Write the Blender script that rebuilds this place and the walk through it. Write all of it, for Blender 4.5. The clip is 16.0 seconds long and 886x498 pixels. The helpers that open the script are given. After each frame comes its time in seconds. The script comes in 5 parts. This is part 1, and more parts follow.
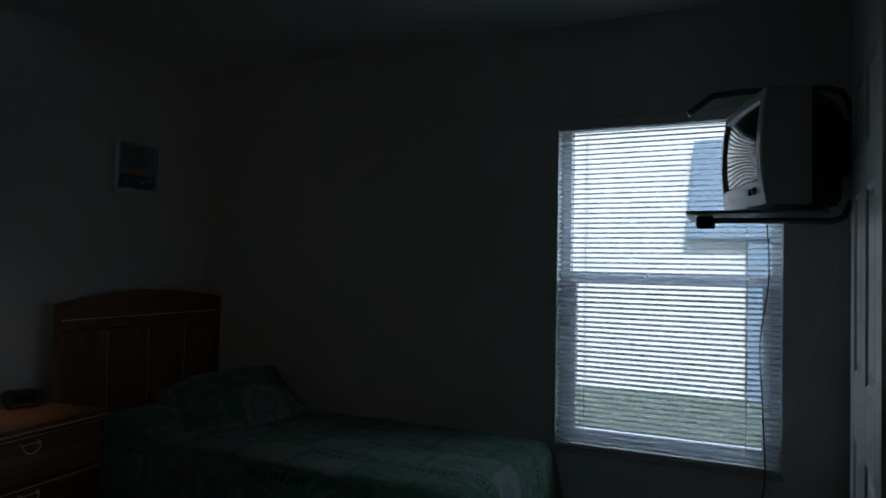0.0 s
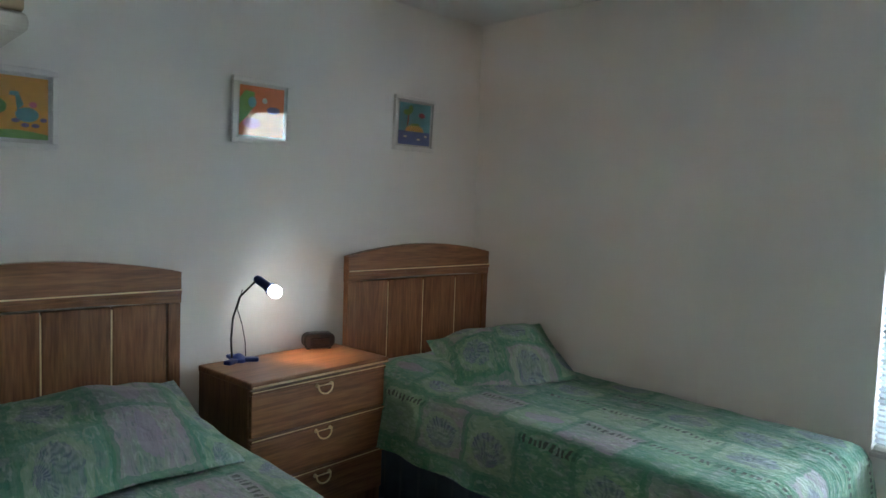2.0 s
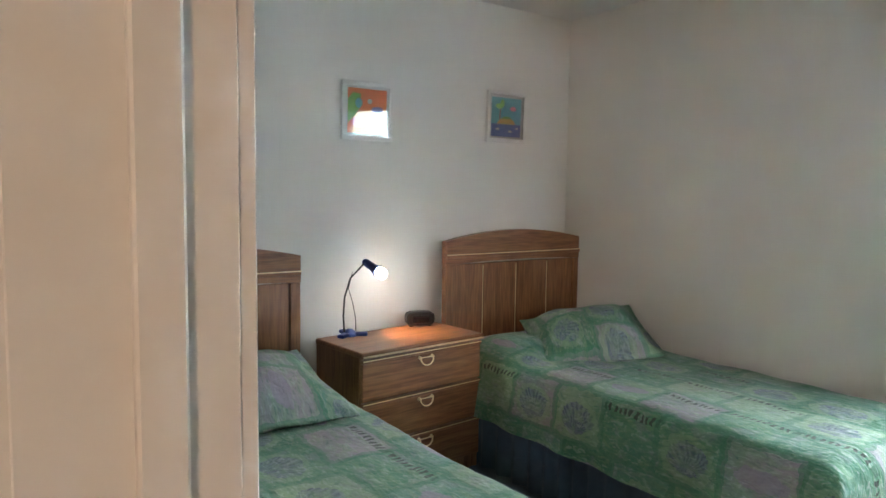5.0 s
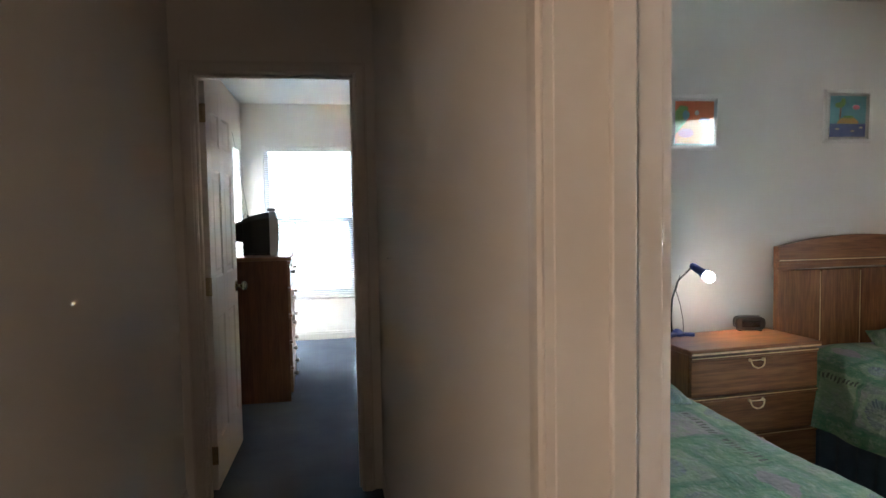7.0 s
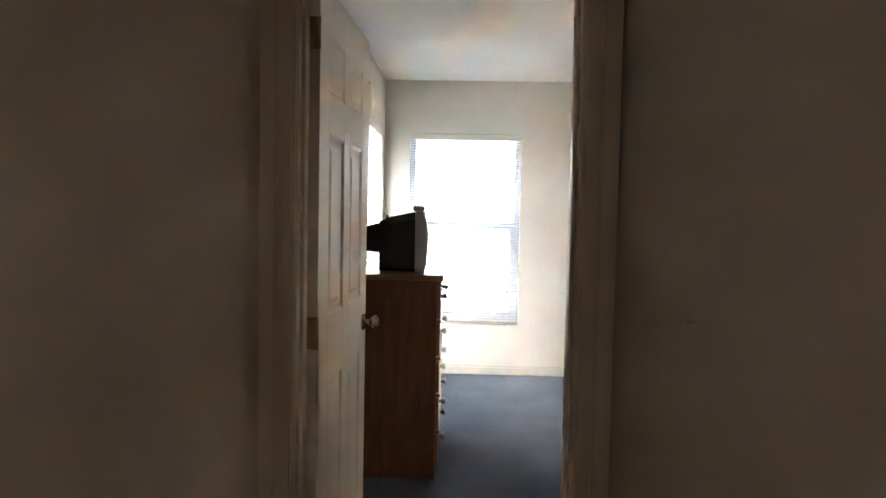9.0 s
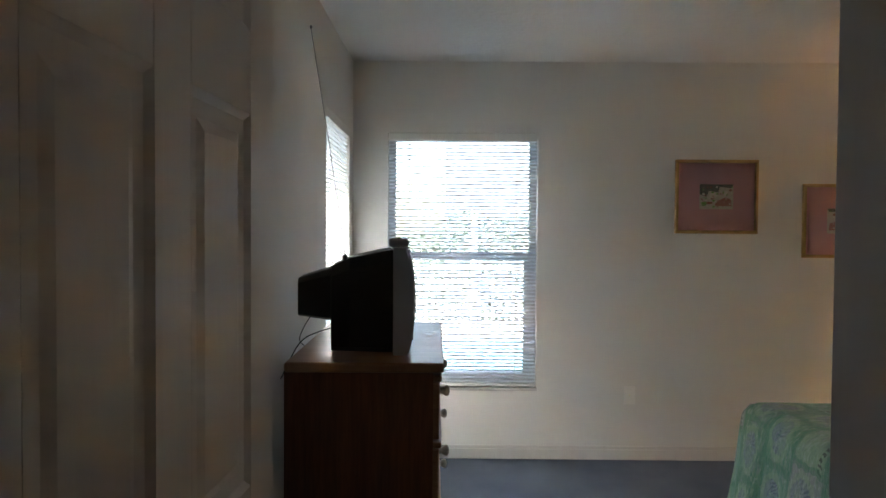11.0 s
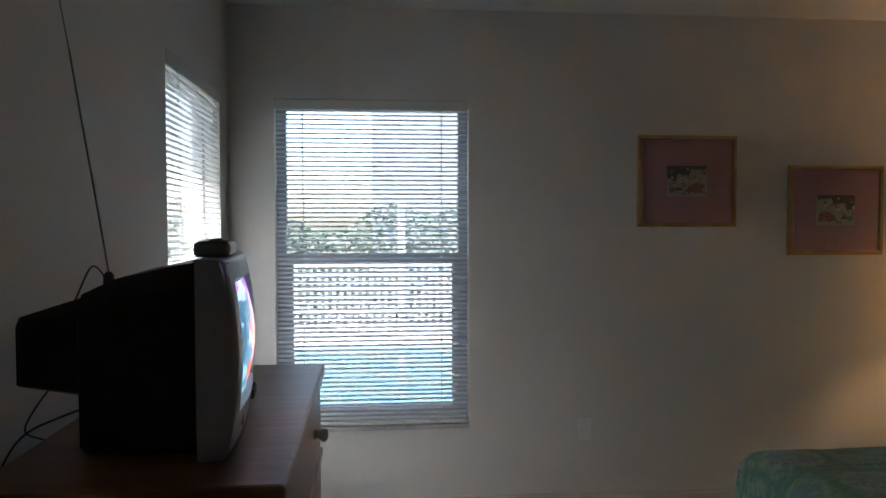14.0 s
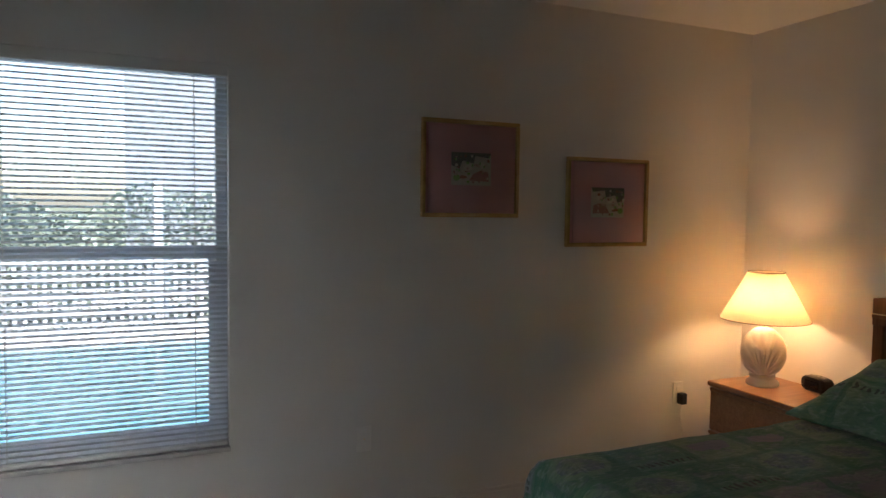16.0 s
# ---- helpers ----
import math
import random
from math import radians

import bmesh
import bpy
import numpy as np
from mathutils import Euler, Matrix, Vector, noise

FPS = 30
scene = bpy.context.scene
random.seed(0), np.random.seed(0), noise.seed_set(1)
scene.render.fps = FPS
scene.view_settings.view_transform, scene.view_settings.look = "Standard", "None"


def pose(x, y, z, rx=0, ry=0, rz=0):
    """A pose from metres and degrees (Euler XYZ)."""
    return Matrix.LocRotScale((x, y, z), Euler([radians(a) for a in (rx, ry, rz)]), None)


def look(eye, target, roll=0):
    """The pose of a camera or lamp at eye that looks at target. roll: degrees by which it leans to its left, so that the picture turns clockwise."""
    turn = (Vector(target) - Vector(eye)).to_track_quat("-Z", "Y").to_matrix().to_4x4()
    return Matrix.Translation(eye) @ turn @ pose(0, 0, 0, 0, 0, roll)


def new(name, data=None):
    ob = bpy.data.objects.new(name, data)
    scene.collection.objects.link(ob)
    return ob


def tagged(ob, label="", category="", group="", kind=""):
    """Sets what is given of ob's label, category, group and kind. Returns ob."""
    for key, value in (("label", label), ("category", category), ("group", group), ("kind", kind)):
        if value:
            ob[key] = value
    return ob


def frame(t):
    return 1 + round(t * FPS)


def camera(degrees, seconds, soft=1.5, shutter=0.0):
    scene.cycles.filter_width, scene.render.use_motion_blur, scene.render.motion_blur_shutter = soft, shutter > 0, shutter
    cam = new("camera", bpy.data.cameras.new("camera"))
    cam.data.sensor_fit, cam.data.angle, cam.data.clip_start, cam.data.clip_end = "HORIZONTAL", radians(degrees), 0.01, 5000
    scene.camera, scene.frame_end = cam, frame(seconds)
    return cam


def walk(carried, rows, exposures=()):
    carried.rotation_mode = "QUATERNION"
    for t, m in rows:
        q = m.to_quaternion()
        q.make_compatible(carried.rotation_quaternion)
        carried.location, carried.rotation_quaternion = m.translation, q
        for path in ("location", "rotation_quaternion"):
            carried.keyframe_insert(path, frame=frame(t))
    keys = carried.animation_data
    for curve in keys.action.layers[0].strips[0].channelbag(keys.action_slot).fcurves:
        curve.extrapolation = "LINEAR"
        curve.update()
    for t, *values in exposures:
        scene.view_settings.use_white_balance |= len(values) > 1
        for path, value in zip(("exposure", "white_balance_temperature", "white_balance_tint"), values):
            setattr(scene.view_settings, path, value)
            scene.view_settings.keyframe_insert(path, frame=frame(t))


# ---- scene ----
cam = camera(65.5, 16.0)
PATH = [
    (0, (3.169, 0.541, 1.337), (2.289, 2.337, 1.380), 1.0),
    (0.5, (3.127, 0.574, 1.297), (2.096, 2.288, 1.334), 1.1),
    (1, (3.059, 0.580, 1.303), (1.859, 2.179, 1.301), 1.4),
    (1.5, (3.055, 0.658, 1.309), (1.697, 2.125, 1.262), 1.5),
    (2, (2.999, 0.638, 1.405), (1.541, 2.001, 1.267), 2.0),
    (2.5, (2.985, 0.659, 1.349), (1.428, 1.909, 1.229), 1.8),
    (3, (2.964, 0.622, 1.376), (1.345, 1.790, 1.254), 1.7),
    (3.5, (2.970, 0.617, 1.375), (1.334, 1.763, 1.274), 2.3),
    (3.7, (2.989, 0.615, 1.376), (1.357, 1.767, 1.281), 2.5),
    (5.8, (3.463, 0.372, 1.383), (1.809, 1.477, 1.179), -1.2),
    (6, (3.536, 0.349, 1.375), (1.824, 1.368, 1.197), -1.1),
    (6.5, (3.574, 0.308, 1.360), (1.709, 1.019, 1.229), -1.4),
    (7, (3.496, 0.257, 1.366), (1.528, 0.590, 1.241), -1.0),
    (7.5, (3.249, 0.187, 1.360), (1.257, 0.293, 1.215), -0.0),
    (8, (2.881, 0.110, 1.361), (0.886, 0.122, 1.228), -0.3),
    (8.2, (2.720, 0.119, 1.336), (0.724, 0.074, 1.210), 1.3),
    (10.3, (0.874, 0.041, 1.403), (-1.124, -0.032, 1.333), 0.3),
    (10.5, (0.764, 0.020, 1.426), (-1.234, -0.027, 1.353), 0.6),
    (11, (0.473, 0.021, 1.398), (-1.526, 0.005, 1.345), 0.4),
    (11.5, (0.209, 0.036, 1.401), (-1.790, 0.054, 1.369), 0.4),
    (12, (0.001, 0.051, 1.393), (-1.998, 0.091, 1.367), 0.6),
    (12.5, (-0.161, 0.057, 1.403), (-2.159, 0.124, 1.366), 0.1),
    (13, (-0.255, 0.066, 1.407), (-2.251, 0.171, 1.365), 0.3),
    (13.5, (-0.362, 0.099, 1.396), (-2.356, 0.234, 1.344), 0.1),
    (14, (-0.446, 0.150, 1.398), (-2.437, 0.325, 1.331), -0.1),
    (14.5, (-0.517, 0.184, 1.387), (-2.495, 0.469, 1.316), 0.1),
    (15, (-0.591, 0.217, 1.404), (-2.534, 0.685, 1.321), 0.4),
    (15.5, (-0.727, 0.227, 1.393), (-2.613, 0.885, 1.310), 0.5),
    (16, (-0.829, 0.247, 1.427), (-2.660, 1.043, 1.312), 0.8),
]
EXPOSURES = [(0, 0.57, 5450, 5), (0.5, 0.65, 5600, 4), (1.0, 1.95, 5700, 4), (1.5, 3.6, 5750, 5), (2.0, 4.8, 6000, 8), (2.5, 5.45, 6150, 10), (3.0, 5.35, 6300, 10), (3.5, 5.5, 6400, 10), (6, 5.4, 6400, 11), (7, 5.0, 6450, 12), (8, 5.5, 7400, 17), (10.5, 3.85, 7000, 12), (12, 2.85, 6800, 12), (13, 2.75, 6700, 12), (14.5, 2.1, 6600, 13), (16, 2.05, 6650, 13)]
walk(cam, [(t, look(eye, target, roll)) for t, eye, target, roll in PATH], EXPOSURES)

# light
HALL_POWER = 1.55
SHELL_POWER = 2.7
BULB_GLOW = 1.2
SCREEN_GLOW = 0.35
world = bpy.data.worlds.new("world")
scene.world = world
world.use_nodes = True
wn = world.node_tree
sky = wn.nodes.new("ShaderNodeTexSky")
sky.sky_type = "NISHITA"
sky.sun_disc = False
sky.sun_elevation = radians(50)
sky.sun_rotation = radians(160)
sky.dust_density = 2.0
wn.nodes["Background"].inputs[1].default_value = 0.15
wn.links.new(sky.outputs[0], wn.nodes["Background"].inputs[0])
sun = new("sun", bpy.data.lights.new("sun", "SUN"))
sun.data.energy = 3.5
sun.data.angle = radians(0.5)
sun.data.color = (1, 0.95, 0.88)
sun.matrix_world = look((5, -14, 17), (0, 0, 0))

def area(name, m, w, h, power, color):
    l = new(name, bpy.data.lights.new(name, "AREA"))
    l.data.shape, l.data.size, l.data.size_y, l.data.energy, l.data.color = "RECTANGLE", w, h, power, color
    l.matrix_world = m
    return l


# Added lamp outside the twin bedroom window, out of sight, to boost its daylight.
area("north_window_fill", look((2.75, 4.95, 3.15), (2.72, 3.6, 1.2)), 2.2, 1.1, 42, (0.90, 0.95, 1.0))
# Added fill lamp in an invented side room, brightening the hall's north wall.
area("hall_fill", look((4.7, -1.35, 1.5), (2.9, 0.505, 1.45)), 1.3, 1.5, HALL_POWER, (1.0, 0.70, 0.50))


# materials
def mat(name, color, rough=0.6, metal=0.0, color2=None, scale=20.0, bump=0.0, bump_scale=None, stretch=(1, 1, 1), detail=4, emit=None, strength=0.0, trans=0.0, coords="Object", mid=0.5, spread=0.25, spec=0.5):
    m = bpy.data.materials.new(name)
    m.use_nodes = True
    nt = m.node_tree
    b = nt.nodes["Principled BSDF"]
    b.inputs["Base Color"].default_value = (*color, 1)
    b.inputs["Roughness"].default_value = rough
    b.inputs["Metallic"].default_value = metal
    b.inputs["Transmission Weight"].default_value = trans
    b.inputs["Specular IOR Level"].default_value = spec
    if emit:
        b.inputs["Emission Color"].default_value = (*emit, 1)
        b.inputs["Emission Strength"].default_value = strength
    tc = nt.nodes.new("ShaderNodeTexCoord")
    mp = nt.nodes.new("ShaderNodeMapping")
    mp.inputs["Scale"].default_value = stretch
    nt.links.new(tc.outputs[coords], mp.inputs[0])
    if color2:
        n = nt.nodes.new("ShaderNodeTexNoise")
        n.inputs["Scale"].default_value = scale
        n.inputs["Detail"].default_value = detail
        nt.links.new(mp.outputs[0], n.inputs["Vector"])
        r = nt.nodes.new("ShaderNodeValToRGB")
        r.color_ramp.elements[0].color = (*color, 1)
        r.color_ramp.elements[1].color = (*color2, 1)
        r.color_ramp.elements[0].position = mid - spread
        r.color_ramp.elements[1].position = mid + spread
        nt.links.new(n.outputs[0], r.inputs[0])
        nt.links.new(r.outputs[0], b.inputs["Base Color"])
    if bump:
        n = nt.nodes.new("ShaderNodeTexNoise")
        n.inputs["Scale"].default_value = bump_scale or scale
        n.inputs["Detail"].default_value = 5
        nt.links.new(mp.outputs[0], n.inputs["Vector"])
        bp = nt.nodes.new("ShaderNodeBump")
        bp.inputs["Strength"].default_value = bump
        bp.inputs["Distance"].default_value = 0.01
        nt.links.new(n.outputs[0], bp.inputs["Height"])
        nt.links.new(bp.outputs[0], b.inputs["Normal"])
    return m


WALL = mat("wall_paint", (0.73, 0.715, 0.675), 0.75, color2=(0.77, 0.755, 0.715), scale=1.3, bump=0.05, bump_scale=90)
CEIL = mat("ceiling_knockdown", (0.72, 0.71, 0.69), 0.9, color2=(0.76, 0.75, 0.73), scale=2, bump=0.6, bump_scale=28)
TRIM = mat("trim_paint", (0.64, 0.62, 0.58), 0.4, color2=(0.68, 0.66, 0.62), scale=6)
DOORP = mat("door_paint", (0.70, 0.68, 0.64), 0.4, color2=(0.74, 0.72, 0.68), scale=5, bump=0.08, bump_scale=60, stretch=(1, 1, 0.1))
CARPET = mat("carpet", (0.060, 0.085, 0.125), 0.95, color2=(0.105, 0.135, 0.18), scale=3.0, bump=0.9, bump_scale=300, detail=8)
GRASS = mat("grass", (0.055, 0.075, 0.04), 0.9, color2=(0.12, 0.14, 0.085), scale=4, detail=8)
BLACK = mat("black_plastic", (0.007, 0.007, 0.008), 0.45, bump=0.05, bump_scale=200)
GREYP = mat("grey_plastic", (0.25, 0.25, 0.25), 0.4)
FRAMEW = mat("window_vinyl", (0.62, 0.63, 0.64), 0.4)
SLAT = mat("blind_slat", (0.84, 0.86, 0.88), 0.45)
SLAT_TR = SLAT.node_tree.nodes.new("ShaderNodeBsdfTranslucent")
SLAT_TR.inputs[0].default_value = (0.88, 0.93, 0.98, 1)
SLAT_MX = SLAT.node_tree.nodes.new("ShaderNodeMixShader")
SLAT_MX.inputs[0].default_value = 0.5
SLAT.node_tree.links.new(SLAT.node_tree.nodes["Principled BSDF"].outputs[0], SLAT_MX.inputs[1])
SLAT.node_tree.links.new(SLAT_TR.outputs[0], SLAT_MX.inputs[2])
SLAT.node_tree.links.new(SLAT_MX.outputs[0], SLAT.node_tree.nodes["Material Output"].inputs[0])
WHITE = mat("white_plastic", (0.75, 0.74, 0.7), 0.4)


def wood(name, dark, light, rough=0.35, axis=2, scale=1.0):
    m = bpy.data.materials.new(name)
    m.use_nodes = True
    nt = m.node_tree
    b = nt.nodes["Principled BSDF"]
    b.inputs["Roughness"].default_value = rough
    tc = nt.nodes.new("ShaderNodeTexCoord")
    mp = nt.nodes.new("ShaderNodeMapping")
    st = [14 * scale] * 3
    st[axis] = 1.0 * scale
    mp.inputs["Scale"].default_value = st
    nt.links.new(tc.outputs["Object"], mp.inputs[0])
    n1 = nt.nodes.new("ShaderNodeTexNoise")
    n1.inputs["Scale"].default_value = 1.6
    n1.inputs["Detail"].default_value = 3
    n1.inputs["Distortion"].default_value = 1.5
    nt.links.new(mp.outputs[0], n1.inputs["Vector"])
    n2 = nt.nodes.new("ShaderNodeTexNoise")
    n2.inputs["Scale"].default_value = 9
    n2.inputs["Detail"].default_value = 6
    nt.links.new(mp.outputs[0], n2.inputs["Vector"])
    mt = nt.nodes.new("ShaderNodeMath")
    mt.operation = "MULTIPLY_ADD"
    mt.inputs[1].default_value = 0.5
    nt.links.new(n1.outputs[0], mt.inputs[0])
    m2 = nt.nodes.new("ShaderNodeMath")
    m2.operation = "MULTIPLY"
    m2.inputs[1].default_value = 0.5
    nt.links.new(n2.outputs[0], m2.inputs[0])
    nt.links.new(m2.outputs[0], mt.inputs[2])
    r = nt.nodes.new("ShaderNodeValToRGB")
    r.color_ramp.elements[0].color = (*dark, 1)
    r.color_ramp.elements[1].color = (*light, 1)
    r.color_ramp.elements[0].position = 0.38
    r.color_ramp.elements[1].position = 0.62
    nt.links.new(mt.outputs[0], r.inputs[0])
    nt.links.new(r.outputs[0], b.inputs["Base Color"])
    bp = nt.nodes.new("ShaderNodeBump")
    bp.inputs["Strength"].default_value = 0.08
    bp.inputs["Distance"].default_value = 0.003
    nt.links.new(mt.outputs[0], bp.inputs["Height"])
    nt.links.new(bp.outputs[0], b.inputs["Normal"])
    return m


OAK_V = wood("oak_upright_grain", (0.155, 0.062, 0.025), (0.31, 0.142, 0.060))
OAK_H = wood("oak_level_grain", (0.155, 0.062, 0.025), (0.31, 0.142, 0.060), axis=1)
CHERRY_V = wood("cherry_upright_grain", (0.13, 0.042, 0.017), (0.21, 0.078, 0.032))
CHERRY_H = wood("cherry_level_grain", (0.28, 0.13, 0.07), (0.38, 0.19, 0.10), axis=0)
BRASS = mat("brass", (0.88, 0.72, 0.44), 0.3, 0.75)
GOLD = mat("gold_leaf_frame", (0.62, 0.42, 0.16), 0.38, 0.6, color2=(0.42, 0.26, 0.09), scale=15)


# mesh helpers
def box(bm, x0, y0, z0, x1, y1, z1, bevel=0.0, m=None, seg=2):
    if x0 > x1: x0, x1 = x1, x0
    if y0 > y1: y0, y1 = y1, y0
    if z0 > z1: z0, z1 = z1, z0
    vs = [bm.verts.new(Vector((x, y, z))) for z in (z0, z1) for x, y in ((x0, y0), (x1, y0), (x1, y1), (x0, y1))]
    fs = [bm.faces.new([vs[i] for i in q]) for q in ((3, 2, 1, 0), (4, 5, 6, 7), (0, 1, 5, 4), (1, 2, 6, 5), (2, 3, 7, 6), (3, 0, 4, 7))]
    if bevel:
        es = list({e for f in fs for e in f.edges})
        r = bmesh.ops.bevel(bm, geom=es, offset=bevel, segments=seg, affect="EDGES", profile=0.5)
        vs = list({v for f in r["faces"] for v in f.verts} | {v for v in vs if v.is_valid})
    if m is not None:
        bmesh.ops.transform(bm, matrix=m, verts=vs)
    return vs


def obj(name, bm, material, parent=None, label="", smooth=False, kind="", category="", group=""):
    me = bpy.data.meshes.new(name)
    bmesh.ops.recalc_face_normals(bm, faces=bm.faces)
    bm.to_mesh(me)
    bm.free()
    me.materials.append(material)
    if smooth:
        for p in me.polygons:
            p.use_smooth = True
    ob = new(name, me)
    if parent is not None:
        ob.parent = parent
    return tagged(ob, label, category, group, kind)


def part(name, bm, material, parent, label="", smooth=False):
    return obj(name, bm, material, parent, label, smooth)


def bx(name, material, parent, x0, y0, z0, x1, y1, z1, bevel=0.0, label="", kind="", m=None):
    bm = bmesh.new()
    box(bm, x0, y0, z0, x1, y1, z1, bevel, m)
    return obj(name, bm, material, parent, label, kind=kind)


def empty(name, x, y, z, rz=0, label="", category="", group="", kind=""):
    e = new(name)
    e.matrix_world = pose(x, y, z, 0, 0, rz)
    e.empty_display_size = 0.05
    return tagged(e, label, category, group, kind)


def tube(bm, pts, r, n=8, closed=False, cap=True):
    rings = []
    P = [Vector(p) for p in pts]
    last = None
    for i, p in enumerate(P):
        a = P[i - 1] if (i > 0 or closed) else P[i]
        b = P[(i + 1) % len(P)] if (i < len(P) - 1 or closed) else P[i]
        d = (b - a).normalized()
        up = Vector((0, 0, 1)) if abs(d.z) < 0.95 else Vector((1, 0, 0))
        if last is not None:
            up = last
        u = d.cross(up).normalized()
        v = u.cross(d).normalized()
        last = v
        rr = r[i] if isinstance(r, (list, tuple)) else r
        rings.append([bm.verts.new(p + (u * math.cos(2 * math.pi * k / n) + v * math.sin(2 * math.pi * k / n)) * rr) for k in range(n)])
    for i in range(len(rings) - (0 if closed else 1)):
        a, b = rings[i], rings[(i + 1) % len(rings)]
        for k in range(n):
            bm.faces.new((a[k], a[(k + 1) % n], b[(k + 1) % n], b[k]))
    if cap and not closed:
        bm.faces.new(rings[0][::-1])
        bm.faces.new(rings[-1])


def lathe(bm, profile, n=32, center=(0, 0, 0), cap=True):
    rings = [[bm.verts.new((center[0] + r * math.cos(2 * math.pi * k / n), center[1] + r * math.sin(2 * math.pi * k / n), center[2] + z)) for k in range(n)] for r, z in profile]
    for a, b in zip(rings, rings[1:]):
        for k in range(n):
            bm.faces.new((a[k], a[(k + 1) % n], b[(k + 1) % n], b[k]))
    if cap:
        bm.faces.new(rings[0][::-1])
        bm.faces.new(rings[-1])


# plan
H = 2.425
T = 0.12
R2 = (-3.735, -0.565, 0.10, 3.385)
RA = (0.145, 0.628, 3.41, 3.557)
HALL = (0.22, -0.415, 7.5, 0.505)
W1 = (-0.352, 0.563, 0.44, 1.995)
W2 = (-3.58, -2.82, 0.45, 1.99)
WA = (2.265, 3.18, 0.53, 1.995)
D2 = (-0.32, 0.40, 1.98)
DA = (2.772, 3.50, 2.03)


def wall(name, axis, a0, a1, b0, b1, openings=(), material=WALL, z1=H):
    """A wall that runs along an axis from a0 to a1, between b0 and b1 across it, with openings (start, end, bottom, top)."""
    bm = bmesh.new()
    cuts = sorted(openings)
    def put(s, e, zz0, zz1):
        if e - s < 1e-4 or zz1 - zz0 < 1e-4:
            return
        if axis == "x":
            box(bm, s, b0, zz0, e, b1, zz1)
        else:
            box(bm, b0, s, zz0, b1, e, zz1)
    at = a0
    for s, e, zb, zt in cuts:
        put(at, s, 0, z1)
        put(s, e, 0, zb)
        put(s, e, zt, z1)
        at = e
    put(at, a1, 0, z1)
    return obj(name, bm, material, kind="structure")


wall("wall_west", "y", R2[1] - T, R2[3] + T, R2[0] - T, R2[0], [W1])
wall("wall_south", "x", R2[0], 0.10, R2[1] - T, R2[1], [W2])
wall("wall_north", "x", R2[0], 0.09, R2[3], R2[3] + T)
wall("wall_partition", "y", R2[1] - T, 0.498, 0.10, 0.22, [(D2[0], D2[1], 0, D2[2])])
wall("wall_closet", "y", 0.50, R2[3], -0.385, 0.088)
wall("wall_bedroom_west", "y", 0.507, RA[3] + T, 0.09, RA[0])
wall("wall_hall_north", "x", RA[0], HALL[2], 0.505, 0.628, [(DA[0], DA[1], 0, DA[2])])
# The gap left in this wall is invented, to let the fill lamp in.
wall("wall_hall_south", "x", 0.22, 3.8, -0.61, -0.415)
wall("wall_hall_south", "x", 6.6, HALL[2], -0.61, -0.415)
bx("wall_over_opening", WALL, None, 3.802, -0.61, 2.15, 6.598, -0.415, H, kind="structure")
wall("wall_hall_end", "y", -0.61, 0.64, HALL[2], HALL[2] + T)
# Unseen enclosure round the hall's fill lamp.
wall("wall_fill_room_south", "x", 3.5, HALL[2] + T, -2.32, -2.2)
wall("wall_fill_room_west", "y", -2.2, -0.61, 3.5, 3.62)
wall("wall_fill_room_east", "y", -2.2, -0.61, HALL[2], HALL[2] + T)
wall("wall_bedroom_north", "x", RA[0], RA[2] + T, RA[3], RA[3] + T, [WA])
wall("wall_bedroom_east", "y", 0.628, RA[3], RA[2], RA[2] + T)
bx("floor", CARPET, None, R2[0], -0.68, -0.1, HALL[2], 3.6, 0.0, kind="structure")
bx("floor", CARPET, None, 3.5, -2.2, -0.1, HALL[2], -0.681, 0.0, kind="structure")
bx("ceiling", CEIL, None, R2[0] - T, -0.8, H, HALL[2] + T, 3.8, H + 0.1, kind="structure")
bx("ceiling", CEIL, None, 3.45, -2.4, H, HALL[2] + T, -0.801, H + 0.1, kind="structure")
bx("ground", GRASS, None, -400, -400, -0.4, 400, 400, -0.2, kind="structure")


# trim
def casing(name, axis, at, side, a0, a1, top, w=0.057, t=0.014):
    """Moulded casing round a door opening on one face of a wall; side: the way it stands out of the face."""
    holder = empty(name, 0, 0, 0, kind="structure")
    for k, (s, e, zb, zt) in enumerate(((a0 - w, a0, 0, top + w), (a1, a1 + w, 0, top + w), (a0, a1, top, top + w))):
        bm = bmesh.new()
        prof = [(0.0, 0.0), (0.0, 0.6), (0.15, 0.62), (0.22, 1.25), (0.5, 1.3), (0.8, 1.25), (0.88, 0.95), (1.0, 0.9), (1.0, 0.0)]
        ends = ([], [])
        for u, d in prof:
            out = at + side * (0.0005 + t * d)
            if k == 0:
                a, z0_, z1_ = a0 - w * (1 - u), 0, top + w * (1 - u)
                cs = ((a, z0_), (a, z1_))
            elif k == 1:
                a, z1_ = a1 + w * (1 - u), top + w * (1 - u)
                cs = ((a, 0), (a, z1_))
            else:
                cs = ((a0 - w * (1 - u), top + w * (1 - u)), (a1 + w * (1 - u), top + w * (1 - u)))
            for lst, (a, z) in zip(ends, cs):
                lst.append(bm.verts.new((a, out, z) if axis == "x" else (out, a, z)))
        n = len(prof)
        for i in range(n):
            bm.faces.new((ends[0][i], ends[0][(i + 1) % n], ends[1][(i + 1) % n], ends[1][i]))
        bm.faces.new(ends[0])
        bm.faces.new(ends[1])
        obj("casing", bm, TRIM, holder, kind="structure")
    return holder


